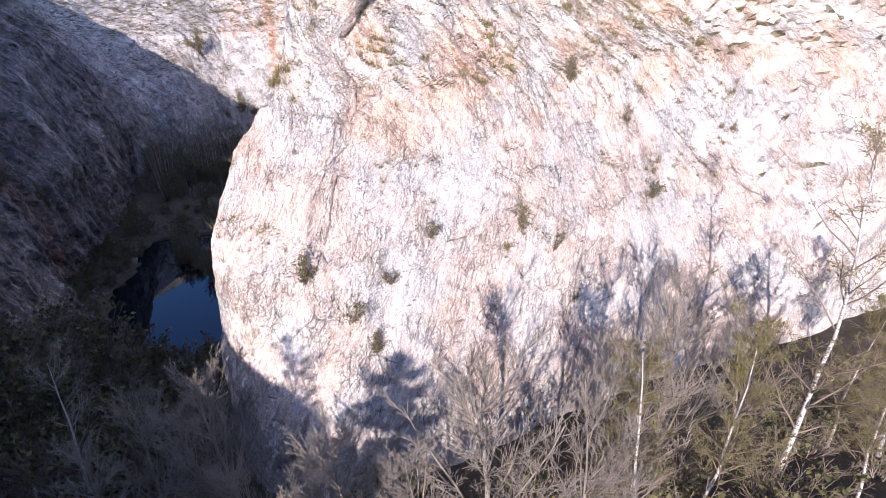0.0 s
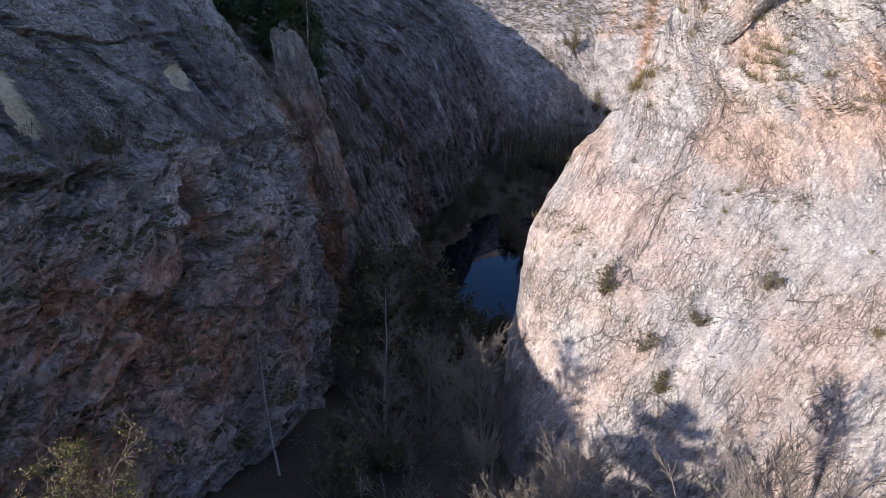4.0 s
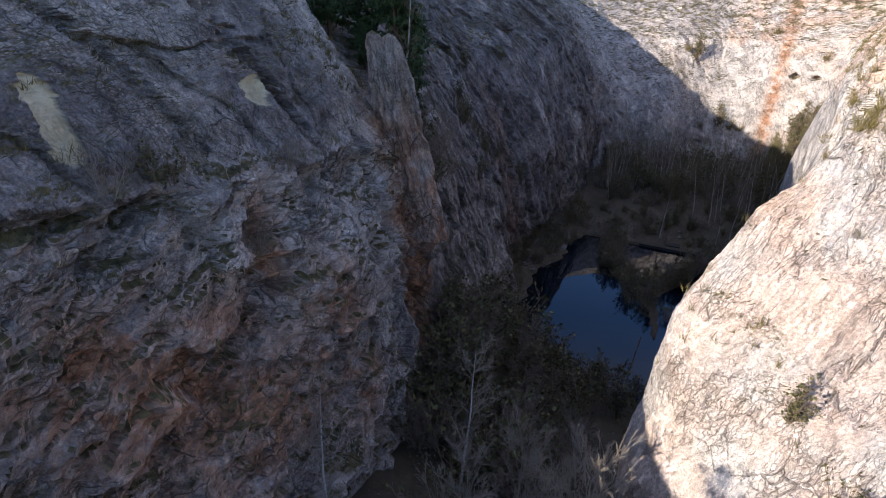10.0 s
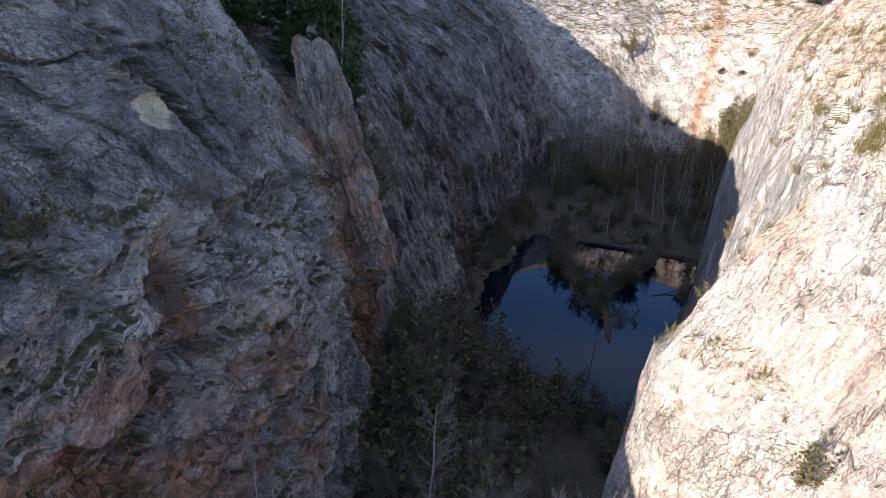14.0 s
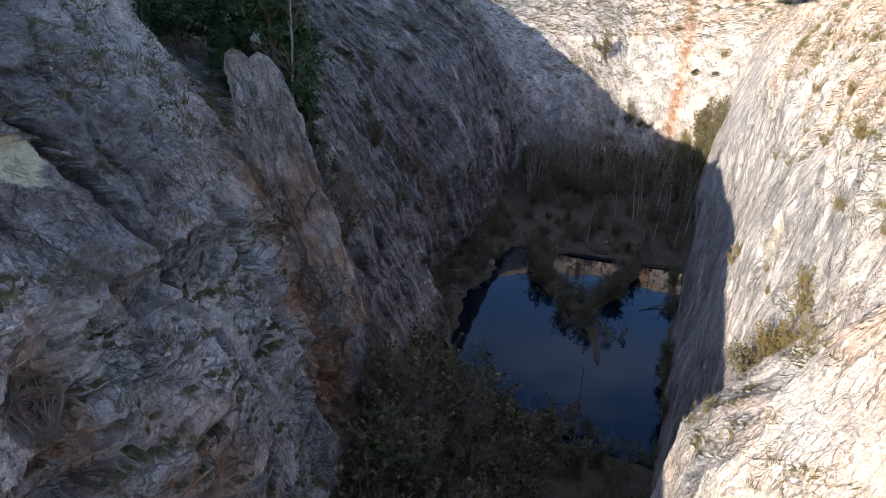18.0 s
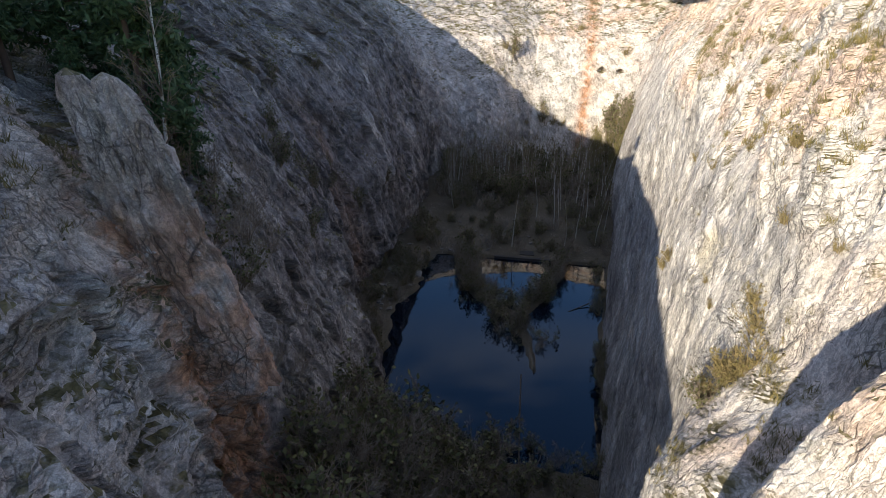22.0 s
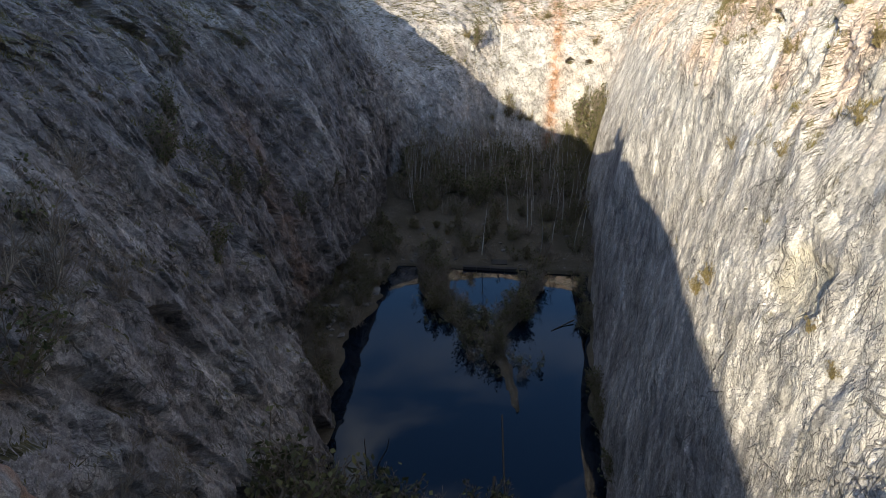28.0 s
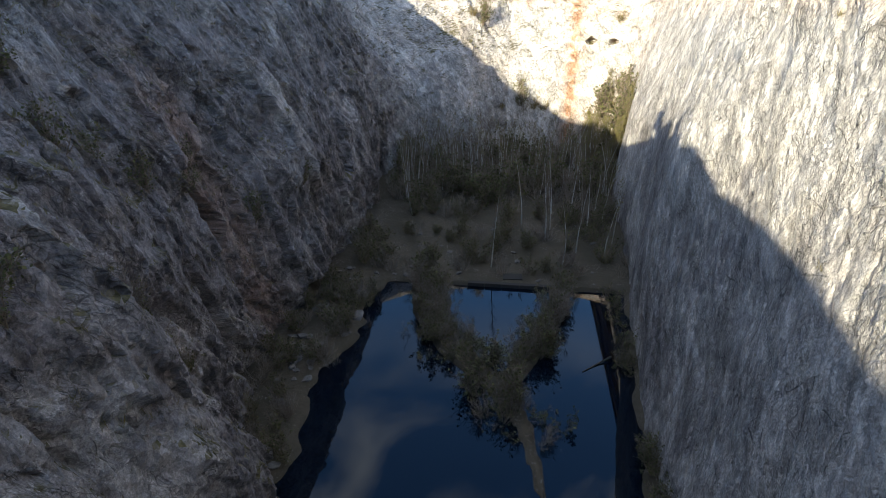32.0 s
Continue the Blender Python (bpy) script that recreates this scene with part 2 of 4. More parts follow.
    # moss and dry grass on what faces up
    geo = k.t.nodes.new("ShaderNodeNewGeometry")
    up = k.node("ShaderNodeSeparateXYZ", Vector=geo.outputs["Normal"]).outputs[2]
    ledge = k.math("MULTIPLY", k.ramp(up, 0.64, 0.84), k.ramp(k.noise(0.35, 6, 0.66), 0.44, 0.54))
    tuft = k.math("MULTIPLY", k.ramp(k.noise(0.21, 8, 0.74), 0.585, 0.625), k.ramp(speck, 0.42, 0.55))
    ledge = k.math("MAXIMUM", ledge, k.math("MULTIPLY", tuft, k.ramp(up, 0.05, 0.45, 0.1, 0.8)))
    ledge = k.math("MULTIPLY", ledge, k.ramp(pale, 0.0, 0.3, 1.0, 0.0))
    colour = k.mix(ledge, colour, k.mix(k.ramp(k.noise(1.7, 5, 0.7), 0.35, 0.65), (0.045, 0.042, 0.018), (0.19, 0.155, 0.075)))
    # each plate leans its own way
    total = geo.outputs["Normal"]
    for c, lean in ((plate, 0.3), (chip, 0.34), (flake, 0.34)):
        total = vector("ADD", total, vector("MULTIPLY", vector("SUBTRACT", c, (0.5, 0.5, 0.5)), (lean, lean, lean)))
    n = k.bump(mid, 0.18, 0.8, vector("NORMALIZE", total, (0, 0, 0)))
    n = k.bump(k.math("SUBTRACT", 1.0, crack), 0.8, 0.3, n)
    n = k.bump(blotch, 0.22, 0.3, n)
    n = k.bump(speck, 0.55, 0.12, n)
    return k.done(colour, k.ramp(blotch, 0.2, 0.8, 0.78, 0.98), n)


def soil_material():
    k = Nodes("leaf_litter_and_stones")
    a, b, c = k.noise(0.12, 5, 0.6), k.noise(1.4, 6, 0.7), k.noise(7, 4, 0.7)
    stones = k.node("ShaderNodeTexVoronoi", Scale=2.6, Vector=k.co)
    colour = k.mix(k.ramp(a, 0.35, 0.65), (0.075, 0.062, 0.042), (0.15, 0.12, 0.088))
    colour = k.mix(k.ramp(b, 0.4, 0.7), colour, (0.085, 0.068, 0.045))
    spots = k.math("MULTIPLY", k.ramp(stones.outputs["Distance"], 0.28, 0.18), k.ramp(k.noise(0.25, 3, 0.5), 0.5, 0.62))
    colour = k.mix(spots, colour, (0.36, 0.33, 0.30))
    colour = k.mix(k.ramp(c, 0.3, 0.7, 0, 0.5), colour, (0.03, 0.028, 0.018))
    n = k.bump(b, 0.8, 0.3)
    n = k.bump(c, 0.7, 0.1, n)
    return k.done(colour, 0.95, n)


def water_material():
    k = Nodes("still_water")
    k.b.inputs["IOR"].default_value = 1.33
    n = k.bump(k.noise(0.9, 3, 0.5), 0.02, 0.05)
    k.put(k.b.inputs["Base Color"], k.mix(k.noise(0.05, 3, 0.5), (0.001, 0.004, 0.010), (0.002, 0.006, 0.012)))
    k.b.inputs["Roughness"].default_value = 0.02
    k.b.inputs["Specular IOR Level"].default_value = 0.85
    k.t.links.new(n, k.b.inputs["Normal"])
    return k.m


def bark_material(name, a, b, marks=None):
    k = Nodes(name)
    colour = k.mix(k.noise(6, 5, 0.7), a, b)
    if marks:
        colour = k.mix(k.ramp(k.noise(3.0, 3, 0.6, k.stretch((1.2, 1.2, 3.5))), 0.56, 0.62), colour, marks)
    return k.done(colour, 0.85, k.bump(k.noise(14, 4, 0.7), 0.6, 0.03))


def leaf_material(name, a, b):
    k = Nodes(name)
    shade = k.t.nodes.new("ShaderNodeNewGeometry").outputs["Random Per Island"]
    colour = k.mix(shade, a, b)
    k.b.inputs["Transmission Weight"].default_value = 0.0
    return k.done(colour, 0.7)


ROCK, SOIL, WATER = rock_material(), soil_material(), water_material()
BIRCH = bark_material("birch_bark", (0.62, 0.59, 0.54), (0.42, 0.39, 0.34), (0.07, 0.06, 0.055))
TWIG = bark_material("brown_twigs", (0.26, 0.20, 0.15), (0.15, 0.115, 0.09))
GREY = bark_material("grey_bark", (0.36, 0.31, 0.25), (0.20, 0.17, 0.14))
PINEBARK = bark_material("pine_bark", (0.16, 0.09, 0.06), (0.07, 0.05, 0.04))
DRY = bark_material("dry_stems", (0.30, 0.23, 0.11), (0.17, 0.13, 0.065))
BUDS = leaf_material("young_birch_leaves", (0.12, 0.12, 0.03), (0.24, 0.21, 0.06))
OLIVE = leaf_material("olive_leaves", (0.06, 0.065, 0.024), (0.15, 0.14, 0.055))
STRAW = leaf_material("dry_grass", (0.22, 0.17, 0.07), (0.10, 0.09, 0.03))
NEEDLES = leaf_material("pine_needles", (0.03, 0.06, 0.025), (0.085, 0.125, 0.05))


# ---- meshes ----
def sheet(name, P, mat, kind="structure", wear_shade=None, rounded=True):
    """A smooth sheet over rows and columns of points."""
    a, b = P.shape[:2]
    idx = np.arange(a * b).reshape(a, b)
    faces = np.stack([idx[:-1, :-1], idx[:-1, 1:], idx[1:, 1:], idx[1:, :-1]], -1).reshape(-1, 4)
    me = bpy.data.meshes.new(name)
    me.vertices.add(a * b)
    me.vertices.foreach_set("co", P.reshape(-1).astype(np.float32))
    me.loops.add(len(faces) * 4)
    me.loops.foreach_set("vertex_index", faces.reshape(-1).astype(np.int32))
    me.polygons.add(len(faces))
    me.polygons.foreach_set("loop_start", (np.arange(len(faces)) * 4).astype(np.int32))
    me.polygons.foreach_set("use_smooth", np.full(len(faces), rounded))
    me.update(calc_edges=True)
    if wear_shade is not None:
        layer = me.color_attributes.new("wear_shade", "FLOAT_COLOR", "POINT")
        rgba = np.ones((a * b, 4), np.float32)
        rgba[:] = wear_shade.reshape(-1, 4)
        layer.data.foreach_set("color", rgba.reshape(-1))
    me.materials.append(mat)
    return tagged(new(name, me), kind=kind)


# ---- the quarry walls: one line round the pit ----
# foot x, foot y, direction into the rock in degrees, rim height, then how far the face leans back at each height
LEVELS = [-4, 12, 25, 35, 40, 47, 55, 64, 78]
LEFT_NEAR = [
    (-8, -250, 180, 47, 1, 2, 2.8, 3.3, 5.5, 8, 12, 18),
    (-7, -190, 180, 45, 1, 2, 2.8, 3.3, 5.5, 8, 12, 18),
    (-6, -174, 180, 56, 1, 2, 2.8, 3.3, 5.5, 8, 12, 18),
    (-6, -156, 180, 63, 1, 2, 2.8, 3.3, 5.5, 8, 12, 18),
    (-6, -130, 180, 65, 1, 2, 2.8, 3.6, 5.8, 8, 12, 17),
    (-5.5, -118, 180, 66, 1, 2.5, 3, 3.6, 6, 8.5, 12, 17),
    (-5, -107, 180, 66, 1.5, 3, 4, 4.7, 6.5, 9, 12, 17),
]
LEFT_MID = [
    (-6.4, -101, 180, 66, 1, 2.2, 2.8, 3.6, 5.8, 9.0, 12, 16),
    (-7.6, -97, 180, 66, 1, 1.8, 2.4, 3.0, 5.0, 10.0, 15, 20),
    (-9.5, -91, 180, 66, 0.8, 1.4, 1.9, 2.2, 3.6, 11, 19, 26),
    (-8, -80, 180, 67, 2.5, 4.5, 6.5, 8, 12, 18, 23, 30),
    (-11, -66, 180, 67, 3, 5.5, 9, 11.5, 15, 20, 26, 33),
    (-14, -56, 180, 67, 3.5, 6, 10, 13.5, 17, 22, 28, 35),
]
LEFT_FAR = [
    (-22, -42, 180, 67, 2, 4.5, 8, 10.5, 13, 17, 22, 30),
    (-29, -27, 180, 66, 0.5, 1.5, 3.5, 5, 8, 12, 17, 24),
    (-28, -5, 180, 66, -0.5, -1, 1, 2.5, 5, 9, 14, 21),
    (-27.5, 20, 180, 66, 0.5, 2, 5.5, 7.5, 10, 13, 17, 23),
    (-28, 42, 180, 66, 0.5, 2, 5, 7, 10, 13, 17, 23),
    (-28, 58, 165, 66, 1, 3, 6, 9, 12, 16, 20, 26),
]
FAR = [
    (-22, 68, 125, 66, 1.5, 4, 8, 12, 17, 23, 31, 42),
    (-10, 70, 95, 65, 2, 4, 8, 13, 20, 27, 35, 47),
    (6, 76, 90, 65, 2, 6, 12, 17, 22, 28, 35, 46),
    (27, 80, 84, 65, 1.5, 4, 7, 8.5, 12, 18, 25, 36),
    (35, 78, 55, 65, 1, 3, 6, 7.5, 10, 15, 22, 32),
]
RIGHT_FAR = [
    (37, 66, 15, 66, 0, 1, 3, 5, 7.5, 10, 14, 20),
    (32, 45, 0, 66, 0.5, 2, 5, 7, 9, 12, 16, 22),
    (31, 25, 0, 66, 0, 2, 4, 5.5, 8, 11, 15, 21),
    (29, 3, 0, 66, 0.5, 1.5, 3, 4, 6.5, 10, 14, 21),
    (24.5, -14, 0, 66, 1.5, 2.5, 4, 5, 6.5, 9, 13, 20),
    (22.5, -30, 0, 66, 2.5, 4.5, 5.3, 5.8, 7, 9, 12, 19),
]
RIGHT_NEAR = [
    (21, -50, 0, 66, 2.5, 4.3, 5.7, 6.2, 6.7, 8, 11, 18),
    (20, -66, 0, 66, 2, 3.2, 4, 5, 6.2, 8, 11, 18),
    (20, -76, 0, 66, 1.5, 2.6, 3.8, 4.6, 5.8, 7.5, 10, 17),
    (19, -85, 0, 66, 1.5, 2.6, 3.6, 5.2, 6.2, 8, 11, 17),
    (17, -92, 0, 66, 1.2, 2.2, 3.4, 7.0, 8.2, 10.5, 14, 20),
    (14.4, -98, 3, 66, 0.8, 1.6, 2.6, 9.4, 12.0, 14, 17, 23),
]
BLUFF = [
    (14.4, -102.4, 5, 66, 0.8, 1.6, 2.4, 9.2, 12.6, 14.6, 17.5, 24),
    (14.1, -106.6, 15, 66, 0.8, 1.2, 1.9, 2.8, 6.6, 13, 17, 24),
    (17, -112, 55, 66, 0.8, 1.5, 2.2, 3.4, 7.2, 12.5, 17, 24),
    (24, -116, 80, 66, 1, 2.2, 5, 7, 10, 13, 17, 24),
    (36, -115, 88, 66, 1.5, 3, 6, 8, 11, 14, 18, 25),
    (55, -112, 92, 65, 2, 4, 7, 9.5, 13, 17, 21, 28),
    (80, -110, 96, 65, 3, 6, 10, 13, 17, 22, 27, 34),
    (115, -118, 110, 64, 3, 6, 10, 13, 17, 22, 27, 34),
    (165, -150, 120, 62, 3, 6, 10, 13, 17, 22, 27, 34),
]
RING = LEFT_NEAR + LEFT_MID + LEFT_FAR + FAR + RIGHT_FAR + RIGHT_NEAR + BLUFF
FINE = 24


def dip_coords(p, along, deep):
    """Coordinates long along the bedding, short across it: p in the wall's own run, height and depth."""
    a = p[:, 0] * along[0] + p[:, 1] * along[1]
    c = -p[:, 0] * along[1] + p[:, 1] * along[0]
    return np.stack([a, c, p[:, 2] * deep], 1)


FACES, OUTWARD = {}, {}


def rock_face(name, first, last, step, up_step, label):
    """The wall between two stations of the ring, broken into beds, blocks and ribs."""
    line = spline(RING, FINE)
    run = np.r_[0, np.cumsum(np.hypot(np.diff(line[:, 0]), np.diff(line[:, 1])))]
    u0, u1 = run[first * FINE], min(run[last * FINE] + 0.4, run[-1])
    n = max(int((u1 - u0) / step), 8)
    u = np.linspace(u0, u1, n)
    f = np.stack([np.interp(u, run, line[:, i]) for i in range(line.shape[1])], 1)
    zf = np.arange(LEVELS[0], LEVELS[-1] + 0.01, 0.1)
    lean_back = np.stack([np.interp(zf, LEVELS, [0, *row]) for row in f[:, 4:12]])
    soft = np.ones(17) / 17
    lean_back = np.stack([np.convolve(np.pad(r, 8, mode="edge"), soft, "valid") for r in lean_back])
    steep = np.abs(np.gradient(lean_back, 0.1, axis=1)).max(0).clip(0, 3)
    seen = 1 - 0.6 * smooth(60, 66, zf) - (0.5 * smooth(20, 12, zf) if f[:, 1].max() < -70 else 0)
    arc = np.r_[0, np.cumsum(np.sqrt(1 + steep[1:] ** 2) * 0.1 * seen[1:])]
    z = np.interp(np.linspace(0, arc[-1], int(arc[-1] / up_step)), arc, zf)
    back = np.stack([np.interp(z, zf, r) for r in lean_back])
    ang = np.radians(f[:, 2])[:, None]
    zz = np.where(z[None] > 50, 50 + (z[None] - 50) * (f[:, 3:4] - 50) / 28, z[None])
    P = np.stack([f[:, :1] + back * np.cos(ang), f[:, 1:2] + back * np.sin(ang), zz], -1)
    q = P.reshape(-1, 3)
    side = np.where(q[:, 0] < 4, 1.0, -1.0)
    far = smooth(55, 75, q[:, 1])
    run_at = np.repeat(u, len(z))
    climb = np.cumsum(np.hypot(np.diff(z, prepend=z[0])[None], np.diff(back, axis=1, prepend=back[:, :1])), axis=1).reshape(-1)
    own = np.stack([run_at, climb, 0 * run_at], 1)
    near_left = smooth(-97.5, -100.5, q[:, 1]) * (q[:, 0] < 4)
    bluff = smooth(-102, -109, q[:, 1]) * (q[:, 0] > 4)
    big = fbm(q * np.array([0.05, 0.05, 0.04]), 3, 5)
    warp = np.stack([value_noise(own * 0.3 + 9, 21), value_noise(own * 0.3 + 40, 22), 0 * run_at], 1)
    ragged = np.stack([fbm(own * 1.1 + 5, 2, 25), fbm(own * 1.1 + 60, 2, 26), 0 * run_at], 1)
    slow = np.stack([value_noise(own * 0.06 + 3, 23), value_noise(own * 0.06 + 70, 24), 0 * run_at], 1)
    stir = 0.3 * warp + 0.1 * ragged

    def spalled(c, size, thick, seed, edge=0.16):
        """Flat layers of the given thickness, broken off along ragged lines."""
        n = 2.2 * fbm(c * np.array([1 / size[0], 1 / size[1], 1]), 4, seed, 0.42)
        level = np.floor(n)
        return thick * (level + smooth(1 - edge, 1.0, n - level))

    def slabs(dip, seed):
        """Long tilted plates that run down the wall."""
        c = dip_coords(own + 1.6 * slow, dip, 1) + stir
        v = 1.7 * blocks(c * np.array([0.045, 0.15, 1]), seed, 0.9, 0.15, 0.05)
        v += 0.6 * blocks(c * np.array([0.12, 0.42, 1]) + 7, seed + 20, 1.1, 0.15, 0.1)
        v += spalled(c, (13, 3.6), 0.34, seed + 40)
        v += 0.3 * blocks(c * np.array([0.22, 0.75, 1]) + 11, seed + 50, 1.3, 0.2, 0.12)
        return v + 0.2 * blocks(c * np.array([0.4, 1.2, 1]) + 3, seed + 30, 1.3, 0.25, 0.2)

    dip_at = np.zeros((len(q), 2))
    dip_at[:] = (0.42, -0.91)
    ribs = slabs((0.42, -0.91), 11)
    if bluff.max() > 0:
        ribs = ribs * (1 - bluff) + bluff * slabs((-0.36, -0.93), 311)
        dip_at[bluff > 0.5] = (-0.36, -0.93)
    d2 = dip_coords(own, (0.92, 0.39), 1) + stir
    tall_joint = dip_coords(own, (0.3, -0.95), 1) + stir
    w1 = blocks(d2 * np.array([0.1, 0.2, 1]), 51, 0.8, 0.15, 0.05)
    w2 = blocks(d2 * np.array([0.25, 0.6, 1]), 61, 1.0, 0.2, 0.1)
    w3 = blocks(d2 * np.array([0.7, 1.6, 1]), 71, 1.2, 0.2, 0.2)
    w4 = blocks(tall_joint * np.array([0.05, 0.11, 1]) + 2, 75, 0.4, 0.3, 0.03)
    upper = smooth(46.0, 47.4, q[:, 2] + 0.05 * (q[:, 1] + 115) + 0.5 * warp[:, 0])
    low_beds = 1.5 * w1 + 0.75 * w2 + 0.28 * w3 + spalled(d2, (8, 2.4), 0.42, 91) + 0.4 * blocks(tall_joint * np.array([0.22, 0.4, 1]) + 5, 95, 1.1, 0.2, 0.1)
    flat_slab = 1.5 * w4 + 0.12 * w2 + 0.07 * w3 + spalled(tall_joint, (10, 5), 0.16, 97) + spalled(d2, (2.2, 1.2), 0.05, 99)
    beds = low_beds * (1 - upper) + flat_slab * upper
    flat_bed = (near_left > 0.5) & (upper < 0.5)
    dip_at[flat_bed] = (0.92, 0.39)
    calm = np.where(q[:, 0] > 4, 0.13 + 0.5 * smooth(43, 49, q[:, 2]) * (1 - bluff) + 0.08 * bluff, 1.0) * (1 - 0.35 * far)
    d = 0.9 * big + ribs * (1 - near_left) * calm + beds * near_left + 0.07 * fbm(q * 0.9, 4, 9)
    bed = np.stack([own[:, 0] * dip_at[:, 0] + own[:, 1] * dip_at[:, 1], -own[:, 0] * dip_at[:, 1] + own[:, 1] * dip_at[:, 0], 0 * run_at], 1)
    # grassy shelf over the flat beds, and the deep cleft below it
    iron = np.zeros(len(q))
    pale = np.zeros(len(q))
    left = q[:, 0] < 4
    Y, H = q[:, 1], q[:, 2]
    cleft = left * np.exp(-(((Y + 116.5 - 0.25 * (H - 41)) / 1.5) ** 2) - ((H - 41.5) / 4.0) ** 2)
    d = d - 2.6 * cleft
    shelf = left * smooth(-99, -104, Y) * np.exp(-((H - 46.8 + 0.05 * (Y + 115)) / 0.9) ** 2)
    d = d + 1.0 * shelf
    # the rusty rib below the spire, with an open gully behind it and a narrow one before it
    lean = Y + 98.9 - 0.23 * (55.0 - H) + 0.12 * ragged[:, 0]
    wide = 0.9 + 0.25 * np.clip(55 - H, 0, 16)
    d = d - 1.6 * left * smooth(34, 42, H) * smooth(64, 58, H) * smooth(-0.2, 0.8, lean) * smooth(11, 6, lean)
    d = d - 0.5 * left * smooth(44, 48, H) * smooth(62, 58, H) * smooth(-wide + 0.2, -wide - 0.8, lean) * smooth(-wide - 2.8, -wide - 1.6, lean)
    fin = left * smooth(0.5, -0.35, lean) * np.clip((lean + wide + 2.4) / 2.9, 0, 1) * smooth(26, 38, H) * smooth(50, 43, H)
    crest = -10.0 + 0.1 * (55 - H) - 0.9 * smooth(-0.3, -wide, lean)
    d = d * (1 - 0.45 * fin) + fin * np.maximum(crest - q[:, 0], 0)
    d = d - 1.0 * left * smooth(28, 34, H) * smooth(0.7, 0.1, np.abs(Y + 103.2 - 0.3 * (45 - H) + 0.3 * warp[:, 0])) * smooth(50, 46, H)
    # the corner joint beside the flat slab, and grown-over cracks slanting across it
    joint = Y + 109.3 - 0.28 * (46 - H) + 0.4 * warp[:, 1] + 0.35 * ragged[:, 0]
    d = d + left * smooth(62, 56, H) * smooth(27, 33, H) * (0.9 * smooth(0.15, -0.15, joint) * smooth(-9, -2, joint) * smooth(49.5, 46.5, H) - 0.9 * smooth(0.6, 0.1, np.abs(joint)))
    for y0, tilt_by in ((-111.2, 0.5), (-119.5, 0.55)):
        seam = Y - y0 + tilt_by * (H - 52) + 0.5 * warp[:, 0] + 0.3 * ragged[:, 1]
        d = d - 0.7 * left * upper * smooth(0.6, 0.15, np.abs(seam)) * smooth(-97, -101, Y)
    # a slanting buttress edge with a grown-over gully behind it
    step_line = Y + 67 - 0.52 * (47 - H)
    d = d + left * smooth(56, 50, H) * (1.5 * smooth(0.5, -0.4, step_line) * smooth(-11, -4, step_line) - 1.8 * smooth(-0.4, 0.9, step_line) * smooth(9, 4, step_line))
    rib = smooth(-wide - 1.4, -wide + 0.8, lean + 0.5 * warp[:, 0]) * smooth(2.2, 0.2, lean) * (0.55 + 0.7 * smooth(51, 46, H)) * left * smooth(58, 50, H) * smooth(14, 24, H)
    iron = np.maximum(iron, rib)
    d = d + 0.9 * rib * blocks(dip_coords(own, (0.42, -0.91), 1) * np.array([0.3, 1.0, 1]), 88, 1.0, 0.3, 0.4)
    for y0, z0, ry, rz in ((-128, 38, 5, 5), (-121, 31, 6, 7), (-112.5, 35.5, 3, 4), (-116, 41, 1.5, 4), (-132, 28, 7, 6), (-109, 26, 3, 6), (-124, 35, 8, 6), (-115, 29, 4, 6)):
        iron = np.maximum(iron, left * np.exp(-(((Y - y0) / ry) ** 2) - ((H - z0) / rz) ** 2) * 1.2)
    iron = np.maximum(iron, 0.4 * left * np.exp(-(((Y + 27 + 0.3 * (H - 25)) / 4.0) ** 2)) * smooth(52, 35, H))
    wob = 0.3 * fbm(own * 1.1, 3, 90)
    for y0, z0, ry, rz in ((-112.6, 51.4, 0.95, 1.0), (-125.6, 51.2, 0.75, 2.3)):
        r = np.hypot((Y - y0) / ry, (H - z0) / rz) + wob
        pale = np.maximum(pale, left * smooth(1.05, 0.97, r))
        d = d - 0.35 * left * smooth(1.1, 0.9, r)
    # red streak on the far wall, and the mouths of two old adits
    X = q[:, 0]
    streak = far * np.exp(-(((X - 23.5 - 0.03 * (H - 40)) / 2.2) ** 2))
    iron = np.maximum(iron, 1.1 * streak)
    for x0, z0, rx, rz in ((28.3, 38.6, 1.2, 0.9), (34.6, 38.4, 0.9, 0.8)):
        d = d - 3.5 * far * smooth(1.25, 0.7, np.hypot((X - x0) / rx, (H - z0) / rz))
    hole = left * smooth(1.1, 0.85, np.hypot((Y + 28.6) / 2.0, (H - 22) / 4.2) + 0.25 * value_noise(own * 0.6, 91))
    d = d - 14.0 * hole
    foot = left * smooth(-12, -8, Y) * smooth(10, 5, Y) * smooth(4.2, 3.0, H)
    d = d - 11.0 * foot
    right = X > 4
    hollow = right * smooth(1.15, 0.5, np.hypot((Y + 76.5) / 3.4, (H - 38.5 + 0.3 * (Y + 76.5)) / 2.8) + 0.4 * fbm(own * 0.3, 4, 93))
    d = d - 0.9 * hollow
    pale = np.maximum(pale, 0.32 * smooth(0.3, 0.7, hollow))
    warm = np.where(left, 0.25, 0.0) + right * (smooth(-88, -100, Y) * 0.65 + smooth(44, 49, H) * 0.95) + 0.5 * far * smooth(15, 35, X)
    warm = np.clip(warm, 0, 1)
    loose = np.random.default_rng(int(u0) + 5)
    d = d + 0.07 * min(step, 0.5) * loose.normal(size=len(d))
    bed[:, 2] = d
    P = P - np.stack([np.cos(ang) * d.reshape(P.shape[:2]), np.sin(ang) * d.reshape(P.shape[:2]), 0 * back], -1)
    fbmz = 0.35 * fbm(q * 0.35, 3, 19).reshape(P.shape[:2])
